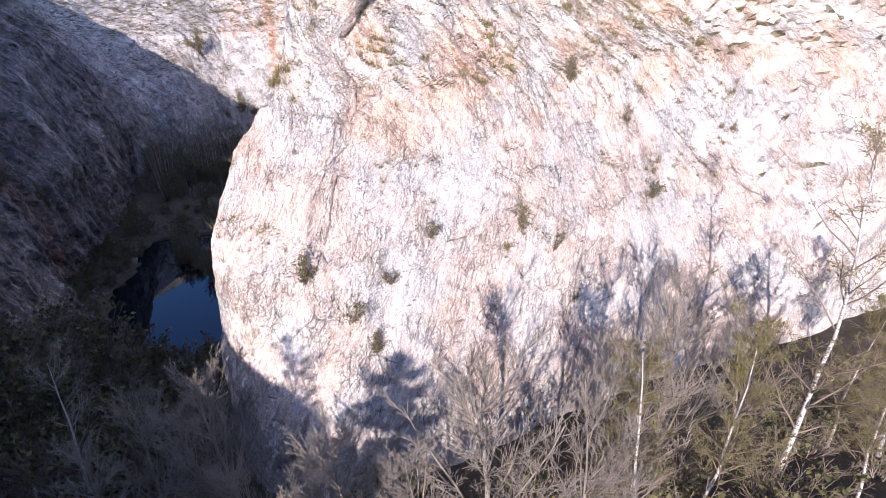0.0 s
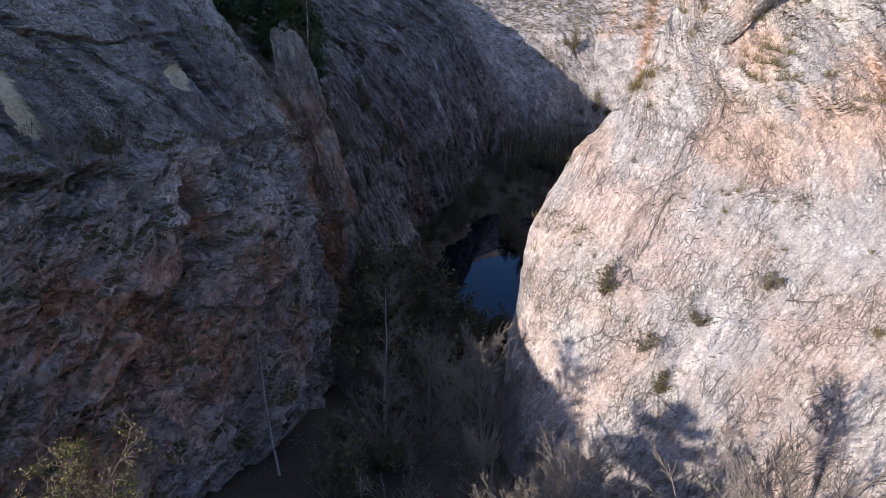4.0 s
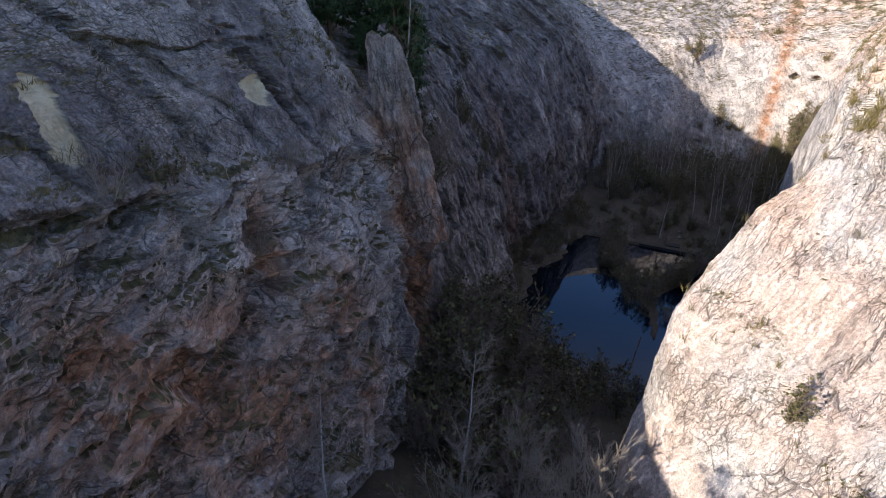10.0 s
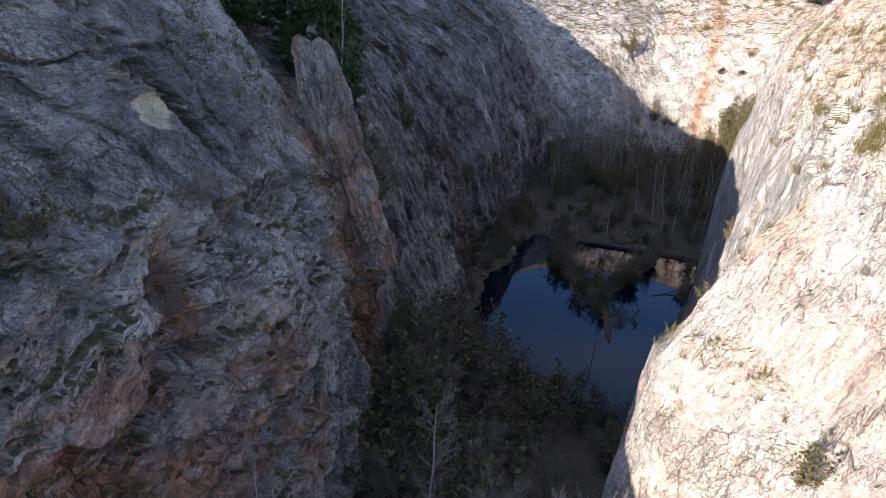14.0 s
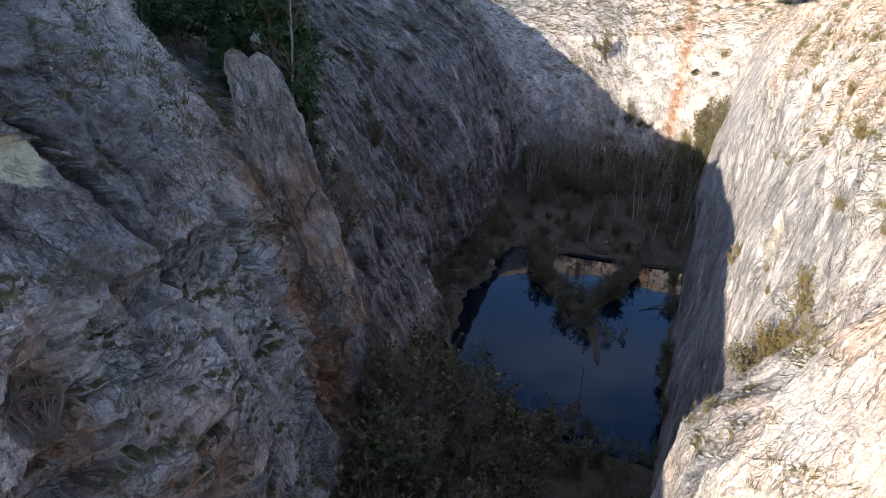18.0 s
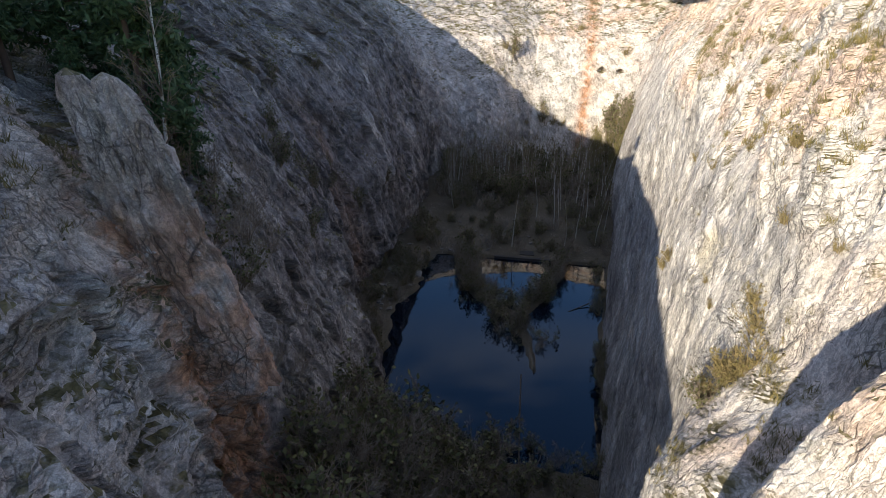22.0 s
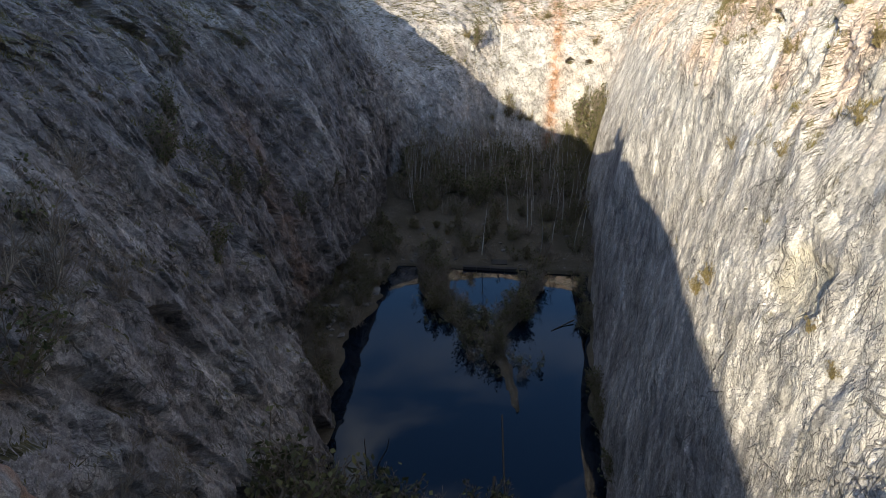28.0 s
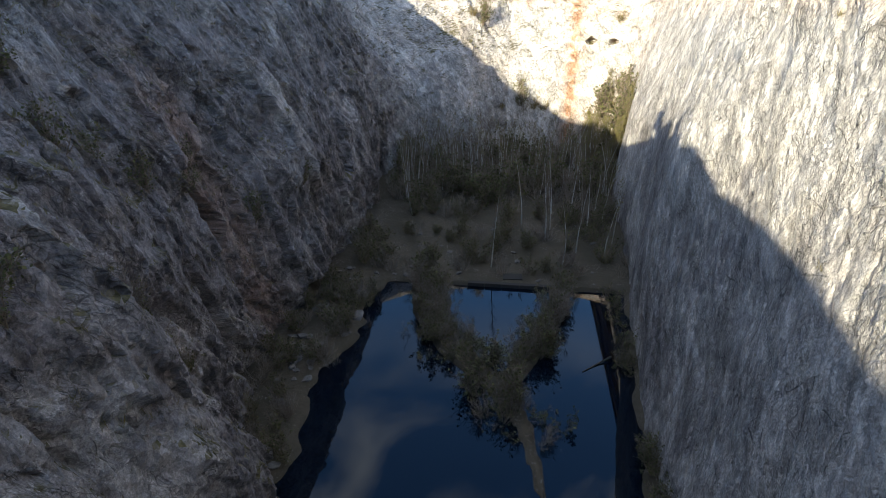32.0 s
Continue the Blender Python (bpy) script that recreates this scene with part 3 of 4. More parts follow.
    P[:, :, 2] += fbmz
    slide = loose.uniform(-0.3, 0.3, (*P.shape[:2], 2)) * step
    slide[:, :, 1] *= np.clip(np.gradient(z) / up_step, 0.05, 1.0)[None]
    slide[[0, -1]] = 0
    slide[:, [0, -1]] = 0
    P[:, :, 0] += -np.sin(ang) * slide[:, :, 0]
    P[:, :, 1] += np.cos(ang) * slide[:, :, 0]
    P[:, :, 2] += slide[:, :, 1]
    FACES[name] = P
    OUTWARD[name] = f[:, 2]
    # shade painted into the tone: left walls and the right wall's foot; upper slab really darker
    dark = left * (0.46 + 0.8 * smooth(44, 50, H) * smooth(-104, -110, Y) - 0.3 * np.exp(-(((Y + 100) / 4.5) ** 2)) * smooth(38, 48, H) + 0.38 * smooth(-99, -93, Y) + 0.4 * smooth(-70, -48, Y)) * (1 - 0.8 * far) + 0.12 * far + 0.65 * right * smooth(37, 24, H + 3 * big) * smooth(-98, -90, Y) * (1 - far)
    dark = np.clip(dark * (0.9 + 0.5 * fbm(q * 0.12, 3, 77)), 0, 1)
    wear_shade = np.stack([np.clip(iron, 0, 1), pale, warm, dark], -1)
    ob = sheet(name, P, ROCK, wear_shade=wear_shade, rounded=False)
    layer = ob.data.attributes.new("bed", "FLOAT_VECTOR", "POINT")
    layer.data.foreach_set("vector", bed.reshape(-1).astype(np.float32))
    return tagged(ob, label, "cliff")


A, B, C, D, E, F = len(LEFT_NEAR), len(LEFT_MID), len(LEFT_FAR), len(FAR), len(RIGHT_FAR), len(RIGHT_NEAR)
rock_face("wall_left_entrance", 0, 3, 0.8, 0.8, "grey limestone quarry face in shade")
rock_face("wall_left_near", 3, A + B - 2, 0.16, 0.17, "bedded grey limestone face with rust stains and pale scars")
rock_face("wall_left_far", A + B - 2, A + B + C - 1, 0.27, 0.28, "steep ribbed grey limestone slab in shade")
rock_face("wall_far", A + B + C - 1, A + B + C + D, 0.5, 0.5, "sunlit pale limestone end wall with a red streak")
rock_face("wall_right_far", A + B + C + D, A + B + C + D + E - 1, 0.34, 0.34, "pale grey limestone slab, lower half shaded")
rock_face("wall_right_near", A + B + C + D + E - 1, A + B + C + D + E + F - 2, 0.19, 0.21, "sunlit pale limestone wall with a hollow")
rock_face("wall_bluff", A + B + C + D + E + F - 2, len(RING) - 3, 0.21, 0.22, "sunlit pinkish limestone bluff with grassy ledges")
rock_face("wall_bluff_end", len(RING) - 3, len(RING) - 1, 1.0, 1.0, "pale limestone slope")


def rock_pinnacle(x, y, top, seed, label):
    """A free-standing blade of rock, split by upright joints, widening downwards."""
    down = np.linspace(0, 20, 130)[:, None]
    th = np.linspace(0, 2 * math.pi, 73)[None]
    shape = 1 / (np.abs(np.cos(th)) ** 1.3 + np.abs(np.sin(th)) ** 1.3) ** (1 / 1.3)
    rx, ry = (0.5 + 0.36 * down**0.6) * smooth(-0.02, 0.3, down), (0.36 + 0.3 * down**0.62) * smooth(-0.02, 0.3, down)
    flat = np.stack([(th * 1.6 + 0 * down).ravel(), (down + 0 * th).ravel(), 0 * (down + th).ravel()], 1)
    flat[:, 0] = np.where(flat[:, 0] > 9.9, 0, flat[:, 0])
    rough = 0.5 * blocks(flat * np.array([0.75, 0.16, 1]) + seed, seed, 1.0, 0.2, 0.1) + 0.25 * blocks(flat * np.array([1.6, 0.6, 1]) + seed, seed + 9, 1.1, 0.2, 0.15) + 0.08 * fbm(flat * 1.7, 3, seed)
    rough = rough.reshape(down.shape[0], -1) * smooth(0, 1.2, down)
    rough[:, -1] = rough[:, 0]
    P = np.stack([x + 0.06 * down + (rx + rough) * shape * np.cos(th), y + 0.2 * down + (ry + rough) * shape * np.sin(th), top - down + 0 * th], -1)
    z = P[:, :, 2]
    wear_shade = np.stack([0.15 + 0.65 * smooth(51, 46, z + 1.5 * rough), 0 * z, 0.5 + 0 * z, 0.5 + 0 * z], -1)
    ob = sheet("rock_pinnacle", P, ROCK, wear_shade=wear_shade, rounded=False)
    layer = ob.data.attributes.new("bed", "FLOAT_VECTOR", "POINT")
    layer.data.foreach_set("vector", (flat[:, [1, 0, 2]]).reshape(-1).astype(np.float32))
    return tagged(ob, label, "rock pinnacle")


rock_pinnacle(-10.5, -99.4, 55.1, 31, "slender grey rock spire stained rusty below")
rock_pinnacle(-12.0, -99.8, 55.3, 47, "pointed limestone blade beside the rusty spire")


def seg_dist(x, y, line):
    """Distance to a line of points, and how far along it, 0 to 1."""
    best, at = np.full(np.shape(x), 1e9), np.zeros(np.shape(x))
    for i, ((ax, ay), (bx, by)) in enumerate(zip(line[:-1], line[1:])):
        t = np.clip(((x - ax) * (bx - ax) + (y - ay) * (by - ay)) / ((bx - ax) ** 2 + (by - ay) ** 2), 0, 1)
        d = np.hypot(x - ax - t * (bx - ax), y - ay - t * (by - ay))
        at = np.where(d < best, (i + t) / (len(line) - 1), at)
        best = np.minimum(best, d)
    return best, at


SPIT = [(-9, 3), (-6.5, -10), (-1.5, -20), (5, -27.5), (9, -35), (10.8, -45)]
BRANCH = [(6.5, -28), (11, -18), (14.5, -8), (16, 1)]


def ground_height(x, y):
    x, y = np.asarray(x, float), np.asarray(y, float)
    z = -2.2 + 2.7 * smooth(-1.2, 0.3, y) + 5.5 * smooth(4, 75, y)
    near = 2.4 * smooth(-60, -68, y) + 8 * smooth(-66, -92, y) + 8 * smooth(-88, -115, y) + 8 * smooth(-115, -150, y) + 26 * smooth(-160, -235, y)
    z = z + near + 13 * np.exp(-(((y + 84) / 13) ** 2)) * smooth(3, -9, x) + 8 * smooth(75, 140, x) * smooth(-60, -110, y)
    lake = (y < 0) & (y > -66)
    spot = np.stack([x.ravel(), y.ravel(), 0 * x.ravel()], 1)
    bays = (2.4 * fbm(spot * 0.11, 3, 61)).reshape(x.shape)
    z = np.where(lake, np.maximum(z, -2.2 + 2.75 * smooth(-14.5, -18, x + 0.03 * y + 1.0 + bays)), z)
    z = np.where(lake, np.maximum(z, -2.2 + 2.9 * smooth(20.2, 22.6, x - 0.11 * (y + 40) * (y > -40) + 0.5 * bays)), z)
    d, at = seg_dist(x, y, SPIT)
    z = np.maximum(z, -2.2 + 2.75 * smooth(5.6 - 4.4 * at, 2.6 - 2.2 * at, d))
    d, at = seg_dist(x, y, BRANCH)
    z = np.maximum(z, -2.2 + 2.5 * smooth(3.2, 1.3, d))
    flat = np.stack([x.ravel(), y.ravel(), 0 * x.ravel()], 1)
    rough = (0.45 * fbm(flat * 0.13, 3, 3) + 0.16 * fbm(flat * 0.7, 3, 4)).reshape(x.shape)
    return z + rough * (0.35 + 0.65 * smooth(1.0, 4.0, z))


GX, GY = np.meshgrid(np.arange(-42, 175.1, 0.8), np.arange(-255, 96.1, 0.8))
tagged(sheet("ground", np.stack([GX, GY, ground_height(GX, GY)], -1), SOIL), "brown quarry floor of leaf litter, moss and stones", "ground")
tagged(sheet("water", np.array([[[-45, -82, 0], [36, -82, 0]], [[-45, 4, 0], [36, 4, 0]]], float), WATER), "still dark blue lake mirroring the sky", "lake")

# the plateau round the pit, out to the horizon
rim, turn = [], []
for k in FACES:
    skip = max(1, len(FACES[k]) // 50)
    rim.append(FACES[k][::skip, -1])
    turn.append(OUTWARD[k][::skip])
rim, turn = np.vstack(rim), np.radians(np.concatenate(turn))
across = np.linspace(rim[-1], rim[0], 14)[1:]
across[:, 2] -= 24 * np.sin(np.linspace(0.15, 1, 13) * math.pi)
rim = np.vstack([rim, across])
turn = np.r_[turn, np.full(13, radians(270))]
rows = []
for r in (-0.3, 2, 8, 25, 120, 500, 2500):
    reach = np.where((np.arange(len(rim)) > len(rim) - 100) & (turn < 3.2), min(r, 25), r)
    h = rim[:, 2] + 0.02 * np.minimum(reach, 120) + 1.2 * value_noise(np.stack([rim[:, 0] * 0.1, rim[:, 1] * 0.1, 0 * rim[:, 0] + r], 1), 6) * (r > 1)
    rows.append(np.stack([rim[:, 0] + np.cos(turn) * reach, rim[:, 1] + np.sin(turn) * reach, h - 0.05 * (r < 0)], -1))
tagged(sheet("ground_plateau", np.stack(rows, 1), SOIL), "dry grassy plateau round the quarry", "ground")


# ---- plants ----
def part(name, mesh, parent, label="", kind=""):
    ob = new(name, mesh)
    ob.parent = parent
    return tagged(ob, label, kind=kind)


def thing(name, label, category, group=""):
    return tagged(new(name), label, category, group)


def tubes(name, segments, mat, sides=4):
    """One mesh of tapered sticks, each row being two ends and two radii."""
    a = np.array([s[0] for s in segments], float)
    b = np.array([s[1] for s in segments], float)
    ra, rb = np.array([s[2] for s in segments]), np.array([s[3] for s in segments])
    d = b - a
    d = d / np.maximum(np.linalg.norm(d, axis=1), 1e-6)[:, None]
    ref = np.where(np.abs(d[:, 2:3]) > 0.9, np.array([[1.0, 0, 0]]), np.array([[0, 0, 1.0]]))
    e = np.cross(d, ref)
    e = e / np.linalg.norm(e, axis=1)[:, None]
    g = np.cross(d, e)
    th = np.arange(sides) * 2 * math.pi / sides
    ring = e[:, None] * np.cos(th)[None, :, None] + g[:, None] * np.sin(th)[None, :, None]
    lo, hi = a[:, None] + ring * ra[:, None, None], b[:, None] + ring * rb[:, None, None]
    verts = np.concatenate([lo, hi], 1).reshape(-1, 3)
    n = len(segments)
    i = np.arange(sides)
    quad = np.stack([i, (i + 1) % sides, (i + 1) % sides + sides, i + sides], 1)
    faces = (quad[None] + (np.arange(n) * 2 * sides)[:, None, None]).reshape(-1, 4)
    return quick_mesh(name, verts, faces, mat, True)


def quick_mesh(name, verts, faces, mat, round_shade=False):
    verts, faces = np.asarray(verts, np.float32), np.asarray(faces, np.int32)
    me = bpy.data.meshes.new(name)
    k = faces.shape[1]
    me.vertices.add(len(verts))
    me.vertices.foreach_set("co", verts.reshape(-1))
    me.loops.add(len(faces) * k)
    me.loops.foreach_set("vertex_index", faces.reshape(-1))
    me.polygons.add(len(faces))
    me.polygons.foreach_set("loop_start", (np.arange(len(faces)) * k).astype(np.int32))
    me.polygons.foreach_set("use_smooth", np.full(len(faces), round_shade))
    me.update(calc_edges=True)
    me.materials.append(mat)
    return me


def leaves(name, points, size, mat, rng, long=1.6):
    """Small folded leaves, one at each point."""
    p = np.array(points, float)
    n = len(p)
    a = rng.normal(size=(n, 3))
    a /= np.linalg.norm(a, axis=1)[:, None]
    b = np.cross(a, rng.normal(size=(n, 3)))
    b /= np.linalg.norm(b, axis=1)[:, None]
    s = size * rng.uniform(0.6, 1.4, (n, 1))
    verts = np.stack([p - a * s * long / 2, p + b * s / 2, p + a * s * long / 2, p - b * s / 2], 1).reshape(-1, 3)
    faces = np.arange(n * 4).reshape(-1, 4)
    return quick_mesh(name, verts, faces, mat)


def grow(rng, p, d, length, r, depth, out, spec):
    """A limb that wanders, thins and throws smaller limbs."""
    steps = spec["steps"][depth]
    p, d = np.array(p, float), np.array(d, float)
    for i in range(steps):
        d = d + rng.normal(size=3) * spec["wander"][depth] + np.array([0, 0, spec["rise"][depth]])
        d /= np.linalg.norm(d)
        q = p + d * length / steps
        r1 = r * (1 - 0.85 * (i + 1) / steps) if depth < 9 else r
        r0 = r * (1 - 0.85 * i / steps)
        out[depth].append((p.copy(), q.copy(), max(r0, spec["thin"]), max(r1, spec["thin"])))
        t = (i + 1) / steps
        if depth + 1 < len(spec["steps"]) and t > spec["from"][depth]:
            for _ in range(rng.poisson(spec["kids"][depth] / steps / (1 - spec["from"][depth]))):
                ang = rng.uniform(0, 2 * math.pi)
                side = np.array([math.cos(ang), math.sin(ang), 0])
                lean = spec["lean"][depth]
                nd = d * math.cos(lean) + side * math.sin(lean)
                where = p + (q - p) * rng.uniform()
                grow(rng, where, nd, length * spec["ratio"][depth] * rng.uniform(0.6, 1.15) * (1.15 - 0.6 * t), max(r0 * spec.get("slim", 0.55), spec["thin"]), depth + 1, out, spec)
        p = q


BIRCH_SPEC = dict(steps=(9, 5, 3, 2), wander=(0.05, 0.12, 0.2, 0.3), rise=(0.03, 0.05, -0.03, -0.08), kids=(26, 7, 4), lean=(0.75, 0.7, 0.8), ratio=(0.27, 0.42, 0.5), thin=0.012)
BIRCH_SPEC["from"] = (0.3, 0.2, 0.1)
SLIM_SPEC = dict(steps=(8, 3, 2), wander=(0.05, 0.15, 0.25), rise=(0.03, 0.08, 0.0), kids=(20, 3), lean=(0.6, 0.6), ratio=(0.16, 0.5), thin=0.018)
SLIM_SPEC["from"] = (0.45, 0.2)
SPREAD_SPEC = dict(steps=(5, 5, 4, 3), wander=(0.06, 0.08, 0.11, 0.14), rise=(0.05, 0.08, 0.07, 0.05), kids=(15, 12, 9), lean=(0.6, 0.55, 0.55), ratio=(0.62, 0.46, 0.46), thin=0.009, slim=0.42)
SPREAD_SPEC["from"] = (0.18, 0.2, 0.1)
SHRUB_SPEC = dict(steps=(4, 3, 2), wander=(0.14, 0.2, 0.25), rise=(0.05, 0.03, 0.0), kids=(7, 4), lean=(0.55, 0.6), ratio=(0.5, 0.5), thin=0.012)
SHRUB_SPEC["from"] = (0.15, 0.1)


def tips(out, depth, count, rng, spread):
    rows = out[depth]
    pick = rng.integers(0, len(rows), count)
    t = rng.uniform(0, 1, (count, 1))
    a = np.array([rows[i][0] for i in pick])
    b = np.array([rows[i][1] for i in pick])
    return a + (b - a) * t + rng.normal(size=(count, 3)) * spread


def make_tree(name, seed, height, radius, spec, bark, twig, label, group, leafy=0, leaf_mat=None, leaf_size=0.1, stems=1, tilt=0.05):
    rng = np.random.default_rng(seed)
    out = [[] for _ in spec["steps"]]
    for s in range(stems):
        ang = rng.uniform(0, 6.28)
        lean = tilt if stems == 1 else rng.uniform(0.15, 0.6)
        d = (math.cos(ang) * lean, math.sin(ang) * lean, 1.0)
        base = (0.25 * math.cos(ang) * (stems > 1), 0.25 * math.sin(ang) * (stems > 1), -0.3)
        grow(rng, base, d, height * (1 if stems == 1 else rng.uniform(0.6, 1.05)), radius, 0, out, spec)
    root = thing(name, label, "tree" if stems == 1 else "shrub", group)
    part("trunk" if stems == 1 else "stemwork", tubes("trunk", out[0], bark, 6), root, kind="" if stems == 1 else "stuff")
    part("branchwork", tubes("branchwork", out[1], bark if bark is not BIRCH else twig, 4), root, kind="stuff")
    rest = [s for level in out[2:] for s in level]
    part("twig_work", tubes("twig_work", rest, twig, 3), root, kind="stuff")
    if leafy:
        part("foliage", leaves("foliage", tips(out, len(out) - 1, leafy, rng, 0.12), leaf_size, leaf_mat, rng), root, kind="stuff")
    return root


def make_pine(name, seed, height, label):
    rng = np.random.default_rng(seed)
    trunk, limbs, pts = [], [], []
    p = np.array([0, 0, -0.3])
    n = 10
    for i in range(n):
        q = p + np.array([rng.normal() * 0.08, rng.normal() * 0.08, height / n])
        trunk.append((p, q, 0.2 * (1 - i / n) + 0.03, 0.2 * (1 - (i + 1) / n) + 0.03))
        p = q
    for i in range(58):
        t = rng.uniform(0.15, 0.98)
        z = height * t
        ang = rng.uniform(0, 6.28)
        ln = height * 0.26 * (1.08 - t) ** 0.7 * rng.uniform(0.6, 1.1)
        a = np.array([0, 0, z])
        b = a + np.array([math.cos(ang) * ln, math.sin(ang) * ln, ln * rng.uniform(-0.05, 0.35)])
        limbs.append((a, b, 0.05, 0.015))
        for k in range(150):
            s = rng.uniform(0.25, 1.05)
            pts.append(a + (b - a) * s + rng.normal(size=3) * np.array([0.24, 0.24, 0.14]) * (0.5 + ln * 0.35))
    root = thing(name, label, "tree", "pines")
    part("trunk", tubes("trunk", trunk, PINEBARK, 6), root)
    part("branchwork", tubes("branchwork", limbs, PINEBARK, 4), root, kind="stuff")
    part("needle_foliage", leaves("needle_foliage", pts, 0.13, NEEDLES, rng, 3.2), root, kind="stuff")
    return root


def place(ob, x, y, z, turn, scale=1.0, used=set()):
    """The first call moves the model itself, later ones copy it."""
    m = Matrix.LocRotScale((x, y, z), Euler((0, 0, turn)), (scale, scale, scale))
    if ob.name in used:
        return copy_thing(ob, m)
    used.add(ob.name)
    ob.matrix_basis = m
    return ob


def on_ground(ob, x, y, turn, scale=1.0):
    return place(ob, x, y, float(ground_height(np.array([x]), np.array([y]))[0]) + 0.05, turn, scale)


def on_face(ob, face, y, z, turn, scale=1.0, axis=1, value=None):
    """Rooted on a rock face at the given place."""
    P = FACES[face]
    i = np.argmin((P[:, :, axis] - y) ** 2 + (P[:, :, 2] - z) ** 2)
    p = P.reshape(-1, 3)[i]
    return place(ob, *p, turn, scale)


rng = np.random.default_rng(7)
slim = [make_tree("birch_tree", 100 + i, 14.0, 0.13, SLIM_SPEC, BIRCH, TWIG, "slim young birch with white trunk and bare crown", "birch grove beside the lake", 90 if i > 1 else 0, BUDS, 0.16) for i in range(5)]
DENSE_SPEC = dict(BIRCH_SPEC, kids=(36, 10, 5), ratio=(0.3, 0.46, 0.5), lean=(0.8, 0.75, 0.8))
birch = [make_tree("birch_tree", 200 + i, 18.0, 0.16, DENSE_SPEC if i == 2 else BIRCH_SPEC, BIRCH, GREY if i == 0 else TWIG, lab, "birches below the bluff", lv, BUDS, 0.06) for i, (lab, lv) in enumerate((("tall bare birch with white trunk", 0), ("tall white birch with a few young leaves", 1600), ("birch with dense yellow-green young leaves", 14000)))]
spread = [make_tree("bare_tree", 300 + i, 9.0, 0.16, SPREAD_SPEC, GREY, GREY, "leafless spreading tree with grey-brown branches", "bare trees on the quarry floor") for i in range(3)]
shrub = [make_tree("bare_shrub", 400 + i, 3.2, 0.035, SHRUB_SPEC, GREY, TWIG, "leafless brown shrub with many thin stems", "shrubs on the quarry floor", 0, None, 0.1, 9) for i in range(3)]
green = [make_tree("leafy_shrub", 450 + i, 3.0, 0.035, SHRUB_SPEC, TWIG, TWIG, "olive-green shrub with small young leaves", "shrubs on the quarry floor", 420, OLIVE, 0.13, 9) for i in range(3)]
straw = [make_tree("dry_shrub", 480 + i, 1.7, 0.02, SHRUB_SPEC, DRY, DRY, "straw-coloured dry shrub on a rock ledge", "shrubs on the ledges", 160, STRAW, 0.09, 12) for i in range(3)]
pine = [make_pine("pine_tree", 500 + i, 11.0, "dark green pine with dense needles") for i in range(2)]

# birch grove behind the lake
spots = [(20, 15), (3, 7), (17, 10), (25, 12), (28, 20), (14, 20), (23, 24), (-17, 30), (9, 27)]
while len(spots) < 150:
    x, y = rng.uniform(-22, 33), rng.uniform(24, 72)
    if y > 44 + 0.25 * x or (x > 12 and rng.uniform() < 0.45):
        spots.append((x, y))
for i, (x, y) in enumerate(spots):
    on_ground(slim[i % 5], x, y, rng.uniform(0, 6.28), rng.uniform(0.75, 1.15) if i > 8 else rng.uniform(0.95, 1.2))
# trees on the near floor
for k, x, y, s in ((0, 1.5, -107, 1.02), (0, -3.5, -119, 0.85), (2, 7, -138, 1.03), (1, 57, -127, 1.6), (2, 50, -127, 0.95), (1, 70, -127, 0.85), (2, 63, -130, 0.8), (2, 76, -128, 0.9), (2, 44, -126, 0.85), (1, 42, -130, 0.7), (2, 68, -124, 0.85), (0, -8, -75, 0.7)):
    on_ground(birch[k], x, y, rng.uniform(0, 6.28), s)
for k, x, y, s in ((0, 8.5, -111, 1.25), (1, 12.2, -110.5, 1.3), (2, 17.5, -118, 1.2), (0, 14.5, -112, 1.25), (1, 33, -125, 1.7), (2, 37, -129, 1.3), (0, 24, -121, 1.1), (1, 29, -123, 1.1), (2, 46, -122, 1.6), (0, 52, -120, 1.5), (1, 20, -124, 1.0), (2, 60, -121, 1.3), (0, 5, -114, 0.9), (1, 3, -98, 0.8), (2, 10, -96, 0.8)):
    on_ground(spread[k], x, y, rng.uniform(0, 6.28), s)
on_ground(pine[0], 7.8, -155, 0.4, 1.85)
# shrubs: talus below the left wall, near floor, shores and spit
for i in range(110):
    x, y = rng.uniform(-9, 6), rng.uniform(-104, -66)
    on_ground((green + shrub)[i % 6], x, y, rng.uniform(0, 6.28), rng.uniform(0.9, 1.8))
for i in range(60):
    x, y = rng.uniform(0, 75), rng.uniform(-132, -108)
    if y < -117 or x < 14:
        on_ground((green + shrub)[i % 6], x, y, rng.uniform(0, 6.28), rng.uniform(0.8, 1.5))
for i in range(26):
    x, y = rng.uniform(-2, 20), rng.uniform(-84, -63)
    on_ground((shrub + green)[i % 6], x, y, rng.uniform(0, 6.28), rng.uniform(0.7, 1.2))
for line, n, w, lo in ((SPIT, 58, 4.0, 0.0), (BRANCH, 26, 2.4, 0.0)):
    pts = spline(line, 20)
    for i in range(n):
        p = pts[int(rng.uniform(lo, 0.86) * (len(pts) - 1))]
        on_ground((shrub + green)[i % 6], p[0] + rng.normal() * w * 0.5, p[1] + rng.normal() * w * 0.5, rng.uniform(0, 6.28), rng.uniform(0.6, 1.3))
for i in range(70):
    y = rng.uniform(-50, -2)
    on_ground((green + shrub)[i % 6], rng.uniform(-27, -17.5), y, rng.uniform(0, 6.28), rng.uniform(0.4, 0.9))
for i in range(34):
    y = rng.uniform(-62, 0)
    on_ground((green + shrub)[i % 6], (23.2 if y < -25 else 25.5 + 0.08 * y) - 0.6, y, rng.uniform(0, 6.28), rng.uniform(0.5, 0.9))
